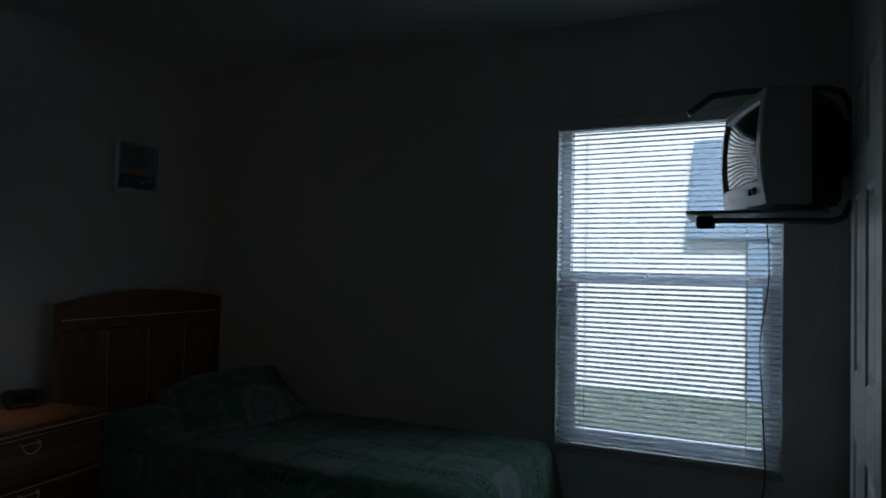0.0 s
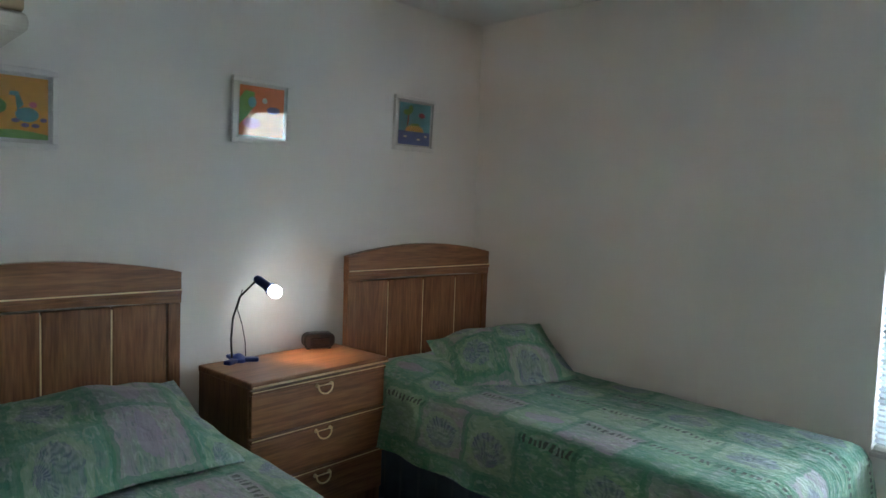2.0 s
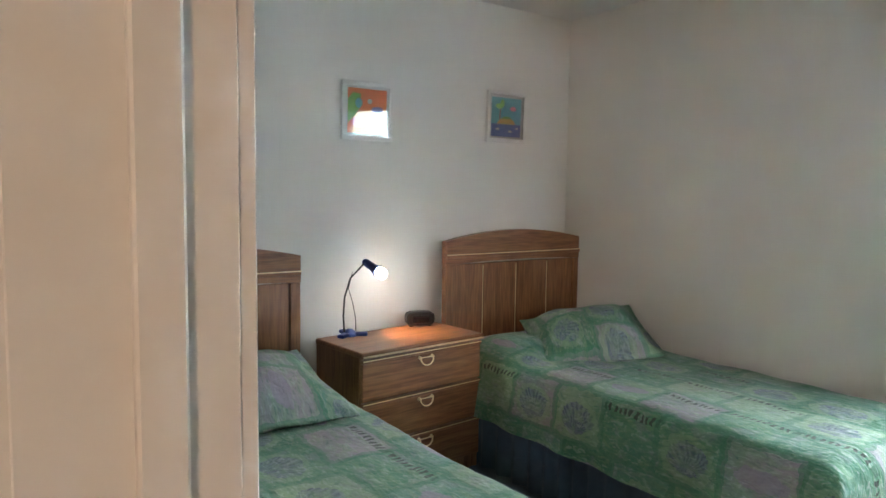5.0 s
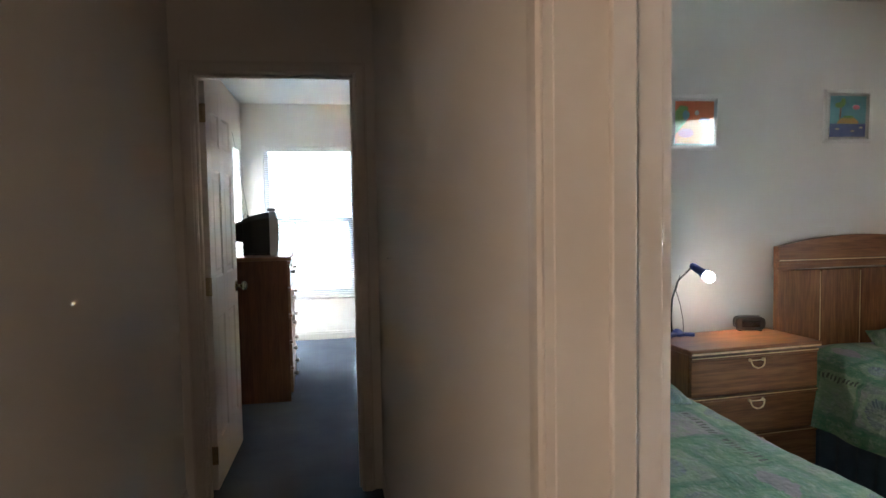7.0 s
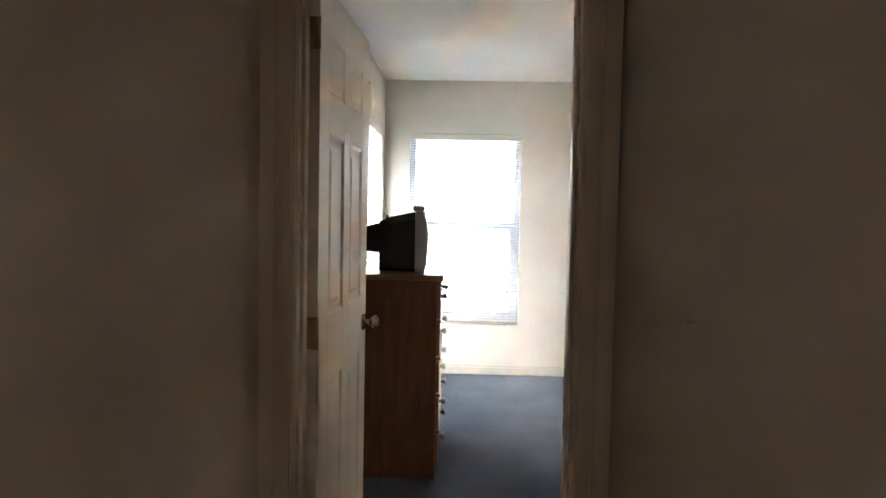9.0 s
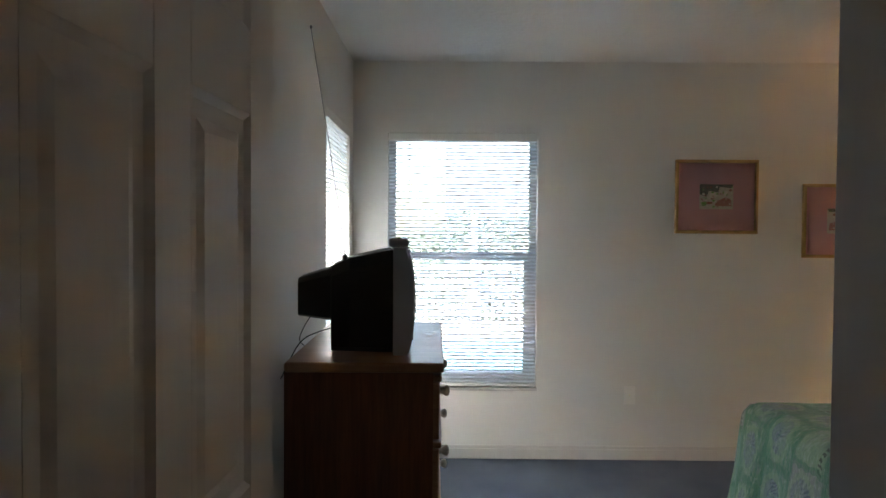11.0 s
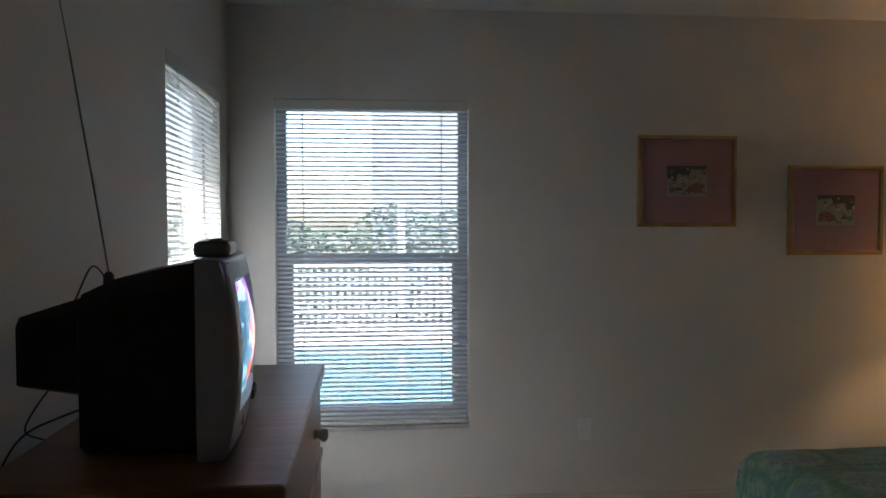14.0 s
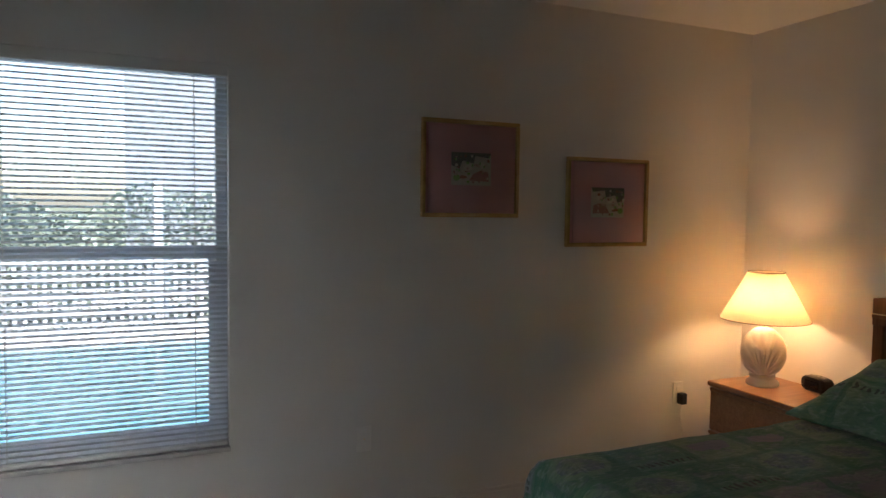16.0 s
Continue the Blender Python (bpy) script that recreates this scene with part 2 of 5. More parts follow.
def jamb(name, axis, a0, a1, b0, b1, top, stop_at):
    holder = empty(name, 0, 0, 0, kind="structure")
    t = 0.018
    s0, s1 = stop_at
    for lo, hi, zb, zt in ((a0 - t + 0.003, a0 + 0.003, 0, top), (a1 - 0.003, a1 + t - 0.003, 0, top), (a0, a1, top - 0.003, top + t)):
        bm = bmesh.new()
        if axis == "x":
            box(bm, lo, b0 - 0.002, zb, hi, b1 + 0.002, zt, 0.001, seg=1)
        else:
            box(bm, b0 - 0.002, lo, zb, b1 + 0.002, hi, zt, 0.001, seg=1)
        obj("jamb", bm, TRIM, holder, kind="structure")
    for lo, hi, zb, zt in ((a0 + 0.003, a0 + 0.014, 0, top - 0.003), (a1 - 0.014, a1 - 0.003, 0, top - 0.003), (a0 + 0.014, a1 - 0.014, top - 0.014, top - 0.003)):
        bm = bmesh.new()
        if axis == "x":
            box(bm, lo, s0, zb, hi, s1, zt, 0.002, seg=1)
        else:
            box(bm, s0, lo, zb, s1, hi, zt, 0.002, seg=1)
        obj("door_stop", bm, TRIM, holder, kind="structure")
    return holder


casing("casing_hall_end", "y", 0.22, 1, D2[0], D2[1], D2[2])
jamb("door_frame_2", "y", D2[0], D2[1], 0.10, 0.22, D2[2], (0.145, 0.185))
casing("casing_bedroom_door", "y", 0.10, -1, D2[0], D2[1], D2[2])
casing("casing_bedroom_hall_side", "x", 0.505, -1, DA[0], DA[1], DA[2])
casing("casing_bedroom_inside", "x", 0.628, 1, DA[0], DA[1] - 0.03, DA[2])
jamb("door_frame_1", "x", DA[0], DA[1], 0.505, 0.628, DA[2], (0.565, 0.595))


def baseboard(name, axis, a0, a1, at, side, h=0.083):
    bm = bmesh.new()
    for zb, zt, t in ((0, h - 0.02, 0.012), (h - 0.02, h, 0.008)):
        p0, p1 = sorted((at, at + side * t))
        if axis == "x":
            box(bm, a0, p0, zb, a1, p1, zt, 0.002, seg=1)
        else:
            box(bm, p0, a0, zb, p1, a1, zt, 0.002, seg=1)
    return obj(name, bm, TRIM, kind="structure")


baseboard("baseboard", "y", R2[1], R2[3], R2[0], 1)
baseboard("baseboard", "x", R2[0] + 0.012, R2[2], R2[1], 1)
baseboard("baseboard", "x", R2[0] + 0.012, -0.385, R2[3], -1)
baseboard("baseboard", "x", 0.235, DA[0] - 0.06, HALL[3], -1)
baseboard("baseboard", "x", 0.235, HALL[2], HALL[1], 1)
baseboard("baseboard", "y", RA[1], RA[3], RA[0], 1)
baseboard("baseboard", "x", RA[0], RA[2], RA[3], -1)


# windows
def window(name, m, w, z0, z1, tilt, label_blind, reveal=0.10):
    """A single-hung window in a wall: m stands at the opening's lower middle on the room face, x along the wall, y outwards."""
    h = z1 - z0
    holder = empty(name, 0, 0, 0, kind="structure")
    holder.matrix_world = m
    hw = w / 2
    y0, y1 = reveal - 0.035, reveal + 0.015
    fr = bmesh.new()
    for a in ((-hw, 0, -hw + 0.045, h), (hw - 0.045, 0, hw, h), (-hw + 0.045, 0, hw - 0.045, 0.045), (-hw + 0.045, h - 0.045, hw - 0.045, h)):
        box(fr, a[0], y0, a[1], a[2], y1, a[3], 0.003, seg=1)
    obj("window_frame", fr, FRAMEW, holder, kind="structure")
    rail = bmesh.new()
    box(rail, -hw + 0.045, y0 - 0.012, h * 0.515 - 0.02, hw - 0.045, y0 + 0.03, h * 0.515 + 0.02, 0.003, seg=1)
    for s in (-1, 1):
        box(rail, s * (hw - 0.075), y0 - 0.008, 0.045, s * (hw - 0.045), y0 + 0.028, h * 0.515 - 0.02, 0.002, seg=1)
    box(rail, -hw + 0.075, y0 - 0.008, 0.045, hw - 0.075, y0 + 0.028, 0.08, 0.002, seg=1)
    obj("sash", rail, FRAMEW, holder, kind="structure")
    for a, b in ((0.045, h * 0.515), (h * 0.515, h - 0.045)):
        g = bx("pane", GLASS, holder, -hw + 0.045, y1 - 0.02, a, hw - 0.045, y1 - 0.016, b, kind="structure")
        g.visible_shadow = False
    sill = bmesh.new()
    box(sill, -hw - 0.004, -0.014, -0.020, hw + 0.004, reveal - 0.036, 0.0, 0.004)
    obj("window_sill", sill, MARBLE, holder, kind="structure")
    # the blind, inside the reveal
    b = empty("venetian_blind", 0, 0, 0, label=label_blind, category="blind")
    b.matrix_world = m
    rail = bmesh.new()
    box(rail, -hw + 0.004, -0.003, h - 0.050, hw - 0.004, 0.03, h - 0.002, 0.003, seg=1)
    part("headrail", rail, WHITE, b)
    rail = bmesh.new()
    box(rail, -hw + 0.008, -0.004, 0.006, hw - 0.008, 0.022, 0.022, 0.003, seg=1)
    part("bottom_rail", rail, WHITE, b)
    n = int((h - 0.08) / 0.0215)
    me = None
    ca, sa = math.cos(tilt), math.sin(tilt)
    for i in range(n):
        z = 0.036 + (h - 0.092) * i / (n - 1)
        if me is None:
            bm = bmesh.new()
            rows = []
            for u in (-1, -0.66, -0.33, 0, 0.33, 0.66, 1):
                d, c = u * 0.0127, (1 - u * u) * 0.0075
                rows.append([bm.verts.new((x, 0.009 + d * ca - c * sa, d * sa + c * ca)) for x in (-hw + 0.008, hw - 0.008)])
            for r0, r1 in zip(rows, rows[1:]):
                bm.faces.new((r0[0], r0[1], r1[1], r1[0]))
            bmesh.ops.solidify(bm, geom=bm.faces[:], thickness=0.0005)
            s = part("slat", bm, SLAT, b)
            me = s.data
        else:
            s = new("slat", me)
            s.parent = b
        s.location.z = z
    for s in (-hw + 0.13, hw - 0.13):
        bm = bmesh.new()
        for y in (-0.005, 0.023):
            tube(bm, [(s, y, 0.02), (s, y, h - 0.04)], 0.0013, 4)
        part("ladder_cord", bm, WHITE, b)
    return holder


GLASS = mat("window_glass", (0.97, 0.98, 0.98), 0.0, trans=1.0, spec=0.5)
MARBLE = mat("cultured_marble_sill", (0.62, 0.60, 0.57), 0.3, color2=(0.45, 0.44, 0.43), scale=9, detail=8)
window("window_1", pose(R2[0], (W1[0] + W1[1]) / 2, W1[2], 0, 0, 90), W1[1] - W1[0], W1[2], W1[3], radians(8), "white slatted venetian blind, lowered and half open, bedroom window")
window("window_2", pose((W2[0] + W2[1]) / 2, R2[1], W2[2], 0, 0, 180), W2[1] - W2[0], W2[2], W2[3], radians(8), "white slatted venetian blind, lowered, glowing with sun, by the corner")
window("window_3", pose((WA[0] + WA[1]) / 2, RA[3], WA[2], 0, 0, 0), WA[1] - WA[0], WA[2], WA[3], radians(8), "white slatted venetian blind, lowered and half open, twin bedroom")


# doors
def panel_door(name, m, w, h, label, flip=1, knob=True, kind=""):
    """A six-panel door; m stands at the hinge edge on the floor, x along the leaf, y through it."""
    d = empty(name, 0, 0, 0, label=label, category="door", kind=kind)
    d.matrix_world = m
    t = 0.035
    xs = (0.0, 0.11, w / 2 - 0.045, w / 2 + 0.045, w - 0.11, w)
    zs = (0.01, 0.24, 0.83, 1.03, 1.56, 1.68, h - 0.13, h)
    core = bmesh.new()
    box(core, 0.05, -t / 2 + 0.007, 0.05, w - 0.05, t / 2 - 0.007, h - 0.05)
    part("core", core, DOORP, d)
    fr = bmesh.new()
    for a, b in ((0, 1), (2, 3), (4, 5)):
        box(fr, xs[a], -t / 2, zs[0], xs[b], t / 2, zs[-1], 0.0015, seg=1)
    part("stiles", fr, DOORP, d)
    fr = bmesh.new()
    for a, b in ((0, 1), (2, 3), (4, 5), (6, 7)):
        for c, e in ((1, 2), (3, 4)):
            box(fr, xs[c], -t / 2, zs[a], xs[e], t / 2, zs[b], 0.0015, seg=1)
    part("rails", fr, DOORP, d)
    for a, b in ((1, 2), (3, 4), (5, 6)):
        for c, e in ((1, 2), (3, 4)):
            bm = bmesh.new()
            for s in (-1, 1):
                x0, x1, z0, z1 = xs[c], xs[e], zs[a], zs[b]
                rings = []
                for inset, dep in ((0.0, 0.0), (0.012, 0.009), (0.02, 0.009), (0.045, 0.0025)):
                    y = s * (t / 2 - dep - 0.0005)
                    rings.append([bm.verts.new((x, y, z)) for x, z in ((x0 + inset, z0 + inset), (x1 - inset, z0 + inset), (x1 - inset, z1 - inset), (x0 + inset, z1 - inset))])
                for r0, r1 in zip(rings, rings[1:]):
                    for k in range(4):
                        bm.faces.new((r0[k], r0[(k + 1) % 4], r1[(k + 1) % 4], r1[k]))
                bm.faces.new(rings[-1])
            part("panel", bm, DOORP, d)
    if knob:
        k = empty("door_knob", 0, 0, 0)
        k.parent = d
        k.location = (w - 0.06, 0, 0.93)
        for s in (-1, 1):
            bm = bmesh.new()
            lathe(bm, [(0.031, 0.0), (0.031, 0.004), (0.026, 0.008), (0.011, 0.011), (0.010, 0.028), (0.018, 0.034), (0.026, 0.044), (0.0265, 0.053), (0.020, 0.060), (0.008, 0.063)], 24)
            bmesh.ops.transform(bm, matrix=Matrix.Translation((0, s * t / 2, 0)) @ Matrix.Rotation(radians(-90 * s), 4, "X"), verts=bm.verts)
            part("knob", bm, NICKEL, k, "polished brass door knob", smooth=True)
    for z in (0.18, 1.0, 1.82):
        bm = bmesh.new()
        box(bm, -0.003, -0.019 * flip, z - 0.044, 0.0005, 0.019 * flip, z + 0.044, 0.0005, seg=1)
        tube(bm, [(-0.003, flip * 0.022, z - 0.046), (-0.003, flip * 0.022, z + 0.046)], 0.0055, 8)
        part("hinge", bm, NICKEL, d, "brass hinge")
    return d


NICKEL = mat("aged_brass", (0.55, 0.45, 0.30), 0.25, 1.0, color2=(0.42, 0.34, 0.22), scale=30)
panel_door("bedroom_door", pose(0.095, -0.305, 0, 0, 0, 177.6), 0.715, 1.97, "white six-panel door with a brass knob, standing open", flip=1)


# bedding cloth
def quilt_material(name, cell=0.27, blue=0.0):
    """A patchwork print: blocks of green, aqua, lilac and cream with shell fans, bars and brush strokes."""
    m = bpy.data.materials.new(name)
    m.use_nodes = True
    nt = m.node_tree
    N, L = nt.nodes, nt.links
    b = N["Principled BSDF"]
    b.inputs["Roughness"].default_value = 0.85
    b.inputs["Sheen Weight"].default_value = 0.15
    uv = N.new("ShaderNodeUVMap")

    def math_(op, a, c=None, clamp=False):
        n = N.new("ShaderNodeMath")
        n.operation = op
        n.use_clamp = clamp
        for i, v in enumerate((a, c)):
            if v is None:
                continue
            if isinstance(v, (int, float)):
                n.inputs[i].default_value = v
            else:
                L.new(v, n.inputs[i])
        return n.outputs[0]

    def vmath(op, a, c=None):
        n = N.new("ShaderNodeVectorMath")
        n.operation = op
        for i, v in enumerate((a, c)):
            if v is None:
                continue
            if isinstance(v, tuple):
                n.inputs[i].default_value = v
            else:
                L.new(v, n.inputs[i])
        return n.outputs["Value"] if op in ("LENGTH", "DOT_PRODUCT") else n.outputs[0]

    def noise_(vec, scale, detail=3, dist=0.0):
        n = N.new("ShaderNodeTexNoise")
        n.inputs["Scale"].default_value = scale
        n.inputs["Detail"].default_value = detail
        n.inputs["Distortion"].default_value = dist
        L.new(vec, n.inputs["Vector"])
        return n

    def ramp(fac, stops, constant=False):
        n = N.new("ShaderNodeValToRGB")
        n.color_ramp.interpolation = "CONSTANT" if constant else "LINEAR"
        while len(n.color_ramp.elements) < len(stops):
            n.color_ramp.elements.new(0.5)
        for e, (p, c) in zip(n.color_ramp.elements, stops):
            e.position, e.color = p, (*c, 1)
        L.new(fac, n.inputs[0])
        return n.outputs[0]

    def mix(fac, a, c):
        n = N.new("ShaderNodeMix")
        n.data_type = "RGBA"
        if isinstance(fac, (int, float)):
            n.inputs[0].default_value = fac
        else:
            L.new(fac, n.inputs[0])
        for i, v in ((6, a), (7, c)):
            if isinstance(v, tuple):
                n.inputs[i].default_value = (*v, 1)
            else:
                L.new(v, n.inputs[i])
        return n.outputs[2]

    scaled = vmath("MULTIPLY", uv.outputs[0], (1 / cell, 1 / (cell * 0.86), 1))
    wob = noise_(scaled, 5, 2)
    warped = vmath("ADD", scaled, vmath("MULTIPLY", vmath("SUBTRACT", wob.outputs["Color"], (0.5, 0.5, 0.5)), (0.17, 0.17, 0)))
    sep0 = N.new("ShaderNodeSeparateXYZ")
    L.new(warped, sep0.inputs[0])
    rowi = math_("FLOOR", sep0.outputs[1])
    shift = math_("MULTIPLY", math_("FRACT", math_("MULTIPLY", rowi, 0.37)), 0.8)
    comb = N.new("ShaderNodeCombineXYZ")
    L.new(math_("ADD", sep0.outputs[0], shift), comb.inputs[0])
    L.new(sep0.outputs[1], comb.inputs[1])
    p = comb.outputs[0]
    fl = vmath("FLOOR", p)
    fr = vmath("SUBTRACT", p, fl)
    wn = N.new("ShaderNodeTexWhiteNoise")
    wn.noise_dimensions = "2D"
    L.new(fl, wn.inputs[0])
    wn2 = N.new("ShaderNodeTexWhiteNoise")
    wn2.noise_dimensions = "2D"
    L.new(vmath("ADD", fl, (17.3, 5.1, 0)), wn2.inputs[0])
    base = ramp(wn.outputs[0], [(0.0, (0.06, 0.22, 0.12)), (0.26, (0.19, 0.31, 0.20)), (0.50, (0.03, 0.16, 0.09)), (0.68, (0.27, 0.24, 0.28)), (0.86, (0.09, 0.25, 0.18))], True)
    strokes_v = vmath("MULTIPLY", scaled, (1.0, 3.5, 1))
    strokes = noise_(strokes_v, 3.2, 5, 0.8)
    base = mix(math_("MULTIPLY", ramp(strokes.outputs[0], [(0.42, (0, 0, 0)), (0.62, (1, 1, 1))]), 0.42), base, (0.21, 0.33, 0.18))
    big = noise_(scaled, 1.3, 3)
    base = mix(math_("MULTIPLY", ramp(big.outputs[0], [(0.45, (0, 0, 0)), (0.65, (1, 1, 1))]), 0.5), base, (0.035, 0.19, 0.12))
    blot = noise_(vmath("ADD", scaled, (3.7, 9.1, 0)), 4.2, 4, 1.2)
    base = mix(math_("MULTIPLY", ramp(blot.outputs[0], [(0.52, (0, 0, 0)), (0.66, (1, 1, 1))]), 0.30), base, (0.23, 0.34, 0.21))
    blot2 = noise_(vmath("ADD", scaled, (13.7, 2.1, 0)), 3.1, 4, 0.8)
    base = mix(math_("MULTIPLY", ramp(blot2.outputs[0], [(0.54, (0, 0, 0)), (0.66, (1, 1, 1))]), 0.35), base, (0.24, 0.22, 0.29))
    # shell fans
    c = vmath("SUBTRACT", fr, (0.5, 0.42, 0))
    c2 = vmath("MULTIPLY", c, (1.0, 1.15, 0))
    dist = vmath("LENGTH", c2)
    sep = N.new("ShaderNodeSeparateXYZ")
    L.new(c2, sep.inputs[0])
    ang = math_("ARCTAN2", math_("ADD", sep.outputs[1], 0.28), sep.outputs[0])
    rib = math_("SINE", math_("MULTIPLY", ang, 34))
    edge = math_("ADD", dist, math_("MULTIPLY", rib, 0.012))
    inside = math_("LESS_THAN", edge, 0.31)
    halo = math_("MULTIPLY", math_("LESS_THAN", math_("ADD", dist, math_("MULTIPLY", strokes.outputs[0], 0.16)), 0.50), math_("GREATER_THAN", wn2.outputs[0], 0.42))
    base = mix(math_("MULTIPLY", halo, 0.55), base, (0.23, 0.35, 0.22))
    pick = math_("GREATER_THAN", wn2.outputs[0], 0.42)
    fan = mix(math_("MULTIPLY", math_("ADD", math_("MULTIPLY", rib, 0.5), 0.5), 0.6), (0.06, 0.09, 0.16), (0.25, 0.31, 0.37))
    base = mix(math_("MULTIPLY", math_("MULTIPLY", inside, pick), ramp(blot.outputs[0], [(0.35, (0.95, 0.95, 0.95)), (0.62, (0.30, 0.30, 0.30))])), base, fan)
    # pale brush flecks
    fleck = noise_(vmath("MULTIPLY", vmath("ADD", scaled, (5.3, 1.9, 0)), (1.0, 2.2, 1)), 6.5, 4, 1.4)
    base = mix(math_("MULTIPLY", ramp(fleck.outputs[0], [(0.54, (0, 0, 0)), (0.64, (1, 1, 1))]), 0.42), base, (0.36, 0.45, 0.40))
    base = mix(math_("MULTIPLY", ramp(fleck.outputs[0], [(0.34, (1, 1, 1)), (0.43, (0, 0, 0))]), 0.45), base, (0.03, 0.14, 0.11))
    # rows of small bars
    sepf = N.new("ShaderNodeSeparateXYZ")
    L.new(fr, sepf.inputs[0])
    bars = math_("GREATER_THAN", math_("SINE", math_("MULTIPLY", sepf.outputs[0], 66)), 0.0)
    band = math_("MULTIPLY", math_("GREATER_THAN", sepf.outputs[1], 0.74), math_("LESS_THAN", sepf.outputs[1], 0.86))
    pick2 = math_("LESS_THAN", wn2.outputs[0], 0.22)
    base = mix(math_("MULTIPLY", math_("MULTIPLY", math_("MULTIPLY", bars, band), pick2), 0.85), base, (0.02, 0.035, 0.03))
    # lilac leaf in the rest
    leaf = math_("LESS_THAN", vmath("LENGTH", vmath("MULTIPLY", vmath("SUBTRACT", fr, (0.52, 0.5, 0)), (1.0, 2.0, 0))), math_("ADD", 0.22, math_("MULTIPLY", strokes.outputs[0], 0.2)))
    pick3 = math_("MULTIPLY", math_("LESS_THAN", wn2.outputs[0], 0.42), math_("GREATER_THAN", wn2.outputs[0], 0.22))
    base = mix(math_("MULTIPLY", math_("MULTIPLY", leaf, pick3), 0.75), base, (0.25, 0.22, 0.30))
    # patch borders
    e1 = vmath("ABSOLUTE", vmath("SUBTRACT", fr, (0.5, 0.5, 0)))
    sepe = N.new("ShaderNodeSeparateXYZ")
    L.new(e1, sepe.inputs[0])
    bord = math_("GREATER_THAN", math_("MAXIMUM", sepe.outputs[0], sepe.outputs[1]), 0.445)
    base = mix(math_("MULTIPLY", bord, 0.6), base, (0.03, 0.18, 0.10))
    fine = noise_(scaled, 40, 3)
    base = mix(math_("MULTIPLY", fine.outputs[0], 0.12), base, (0.36, 0.42, 0.34))
    L.new(base, b.inputs["Base Color"])
    tc = N.new("ShaderNodeTexCoord")
    bn = noise_(tc.outputs["Object"], 22, 6, 0.4)
    bp = N.new("ShaderNodeBump")
    bp.inputs["Strength"].default_value = 0.8
    bp.inputs["Distance"].default_value = 0.012
    L.new(math_("SUBTRACT", math_("ADD", bn.outputs[0], math_("MULTIPLY", strokes.outputs[0], 0.4)), math_("MULTIPLY", bord, 0.45)), bp.inputs["Height"])
    L.new(bp.outputs[0], b.inputs["Normal"])
    return m


QUILT = quilt_material("patchwork_print")
SKIRT = mat("blue_bed_skirt", (0.035, 0.06, 0.10), 0.9, color2=(0.06, 0.10, 0.15), scale=12, bump=0.3, bump_scale=120)
SHEET = mat("mattress_ticking", (0.6, 0.6, 0.58), 0.9)


def grid_mesh(bm, f, nu, nv, uvf):
    """A cloth sheet: f(u, v) gives the place, uvf(u, v) the print's coordinates in metres."""
    layer = bm.loops.layers.uv.verify()
    vs = [[bm.verts.new(f(i / nu, j / nv)) for j in range(nv + 1)] for i in range(nu + 1)]
    for i in range(nu):
        for j in range(nv):
            q = ((i, j), (i + 1, j), (i + 1, j + 1), (i, j + 1))
            fa = bm.faces.new([vs[a][c] for a, c in q])
            for lp, (a, c) in zip(fa.loops, q):
                lp[layer].uv = uvf(a / nu, c / nv)


def bedspread(w, l, top, drop, foot, seed, r=0.09):
    """A quilt over a mattress; x from the head to the foot, y across. Hangs down both sides and the foot."""
    bm = bmesh.new()
    half = w / 2
    side = drop

    def fall(d, rad, sd):
        """Distance over the edge -> (out, down)."""
        arc = rad * math.pi / 2
        if d < 0:
            return 0.0, 0.0
        if d < arc:
            a = d / rad
            return rad * math.sin(a), rad * (1 - math.cos(a))
        return rad + 0.13 * (d - arc), rad + (d - arc)

    total_v = 2 * (half + side)
    total_u = l + foot

    def uvf(u, v):
        return (u * total_u + seed * 0.7, v * total_v + seed * 0.43)

    def f(u, v):
        du = u * total_u
        dv = v * total_v - total_v / 2
        s = 1 if dv >= 0 else -1
        oy, dz1 = fall(abs(dv) - (half - r), r, s)
        ox, dz2 = fall(du - (l - r), r, 1)
        x = min(du, l - r) + ox
        y = s * (min(abs(dv), half - r) + oy)
        dz = max(dz1, dz2) if min(dz1, dz2) < 0.02 else (dz1 ** 3 + dz2 ** 3) ** (1 / 3)
        dz = min(dz, max(side, foot) * 1.02)
        n = noise.noise(Vector((x * 3.2 + seed, y * 3.2, seed)))
        n2 = noise.noise(Vector((x * 9 + seed, y * 9, 3 + seed)))
        lump = 0.065 * max(0.0, 1 - abs((x - 0.24) / 0.26) ** 3.0) * max(0.0, 1 - abs(y / (half - 0.03)) ** 4)
        z = top - dz + (lump if dz < 0.06 else 0) + (0.010 * n + 0.006 * n2) * (1 if dz < 0.05 else 0.2)
        # hanging folds
        if dz > 0.05:
            k = min(1, (dz - 0.05) / 0.25)
            wave = 0.012 * k * math.sin((x if dz1 >= dz2 else y) * 17 + 2 * n + seed)
            if dz1 >= dz2:
                y += s * wave + s * 0.012 * n2 * k
            if dz2 > dz1 * 0.9:
                x += wave + 0.012 * n2 * k
        return (x, y, z)

    grid_mesh(bm, f, 84, 72, uvf)
    return bm


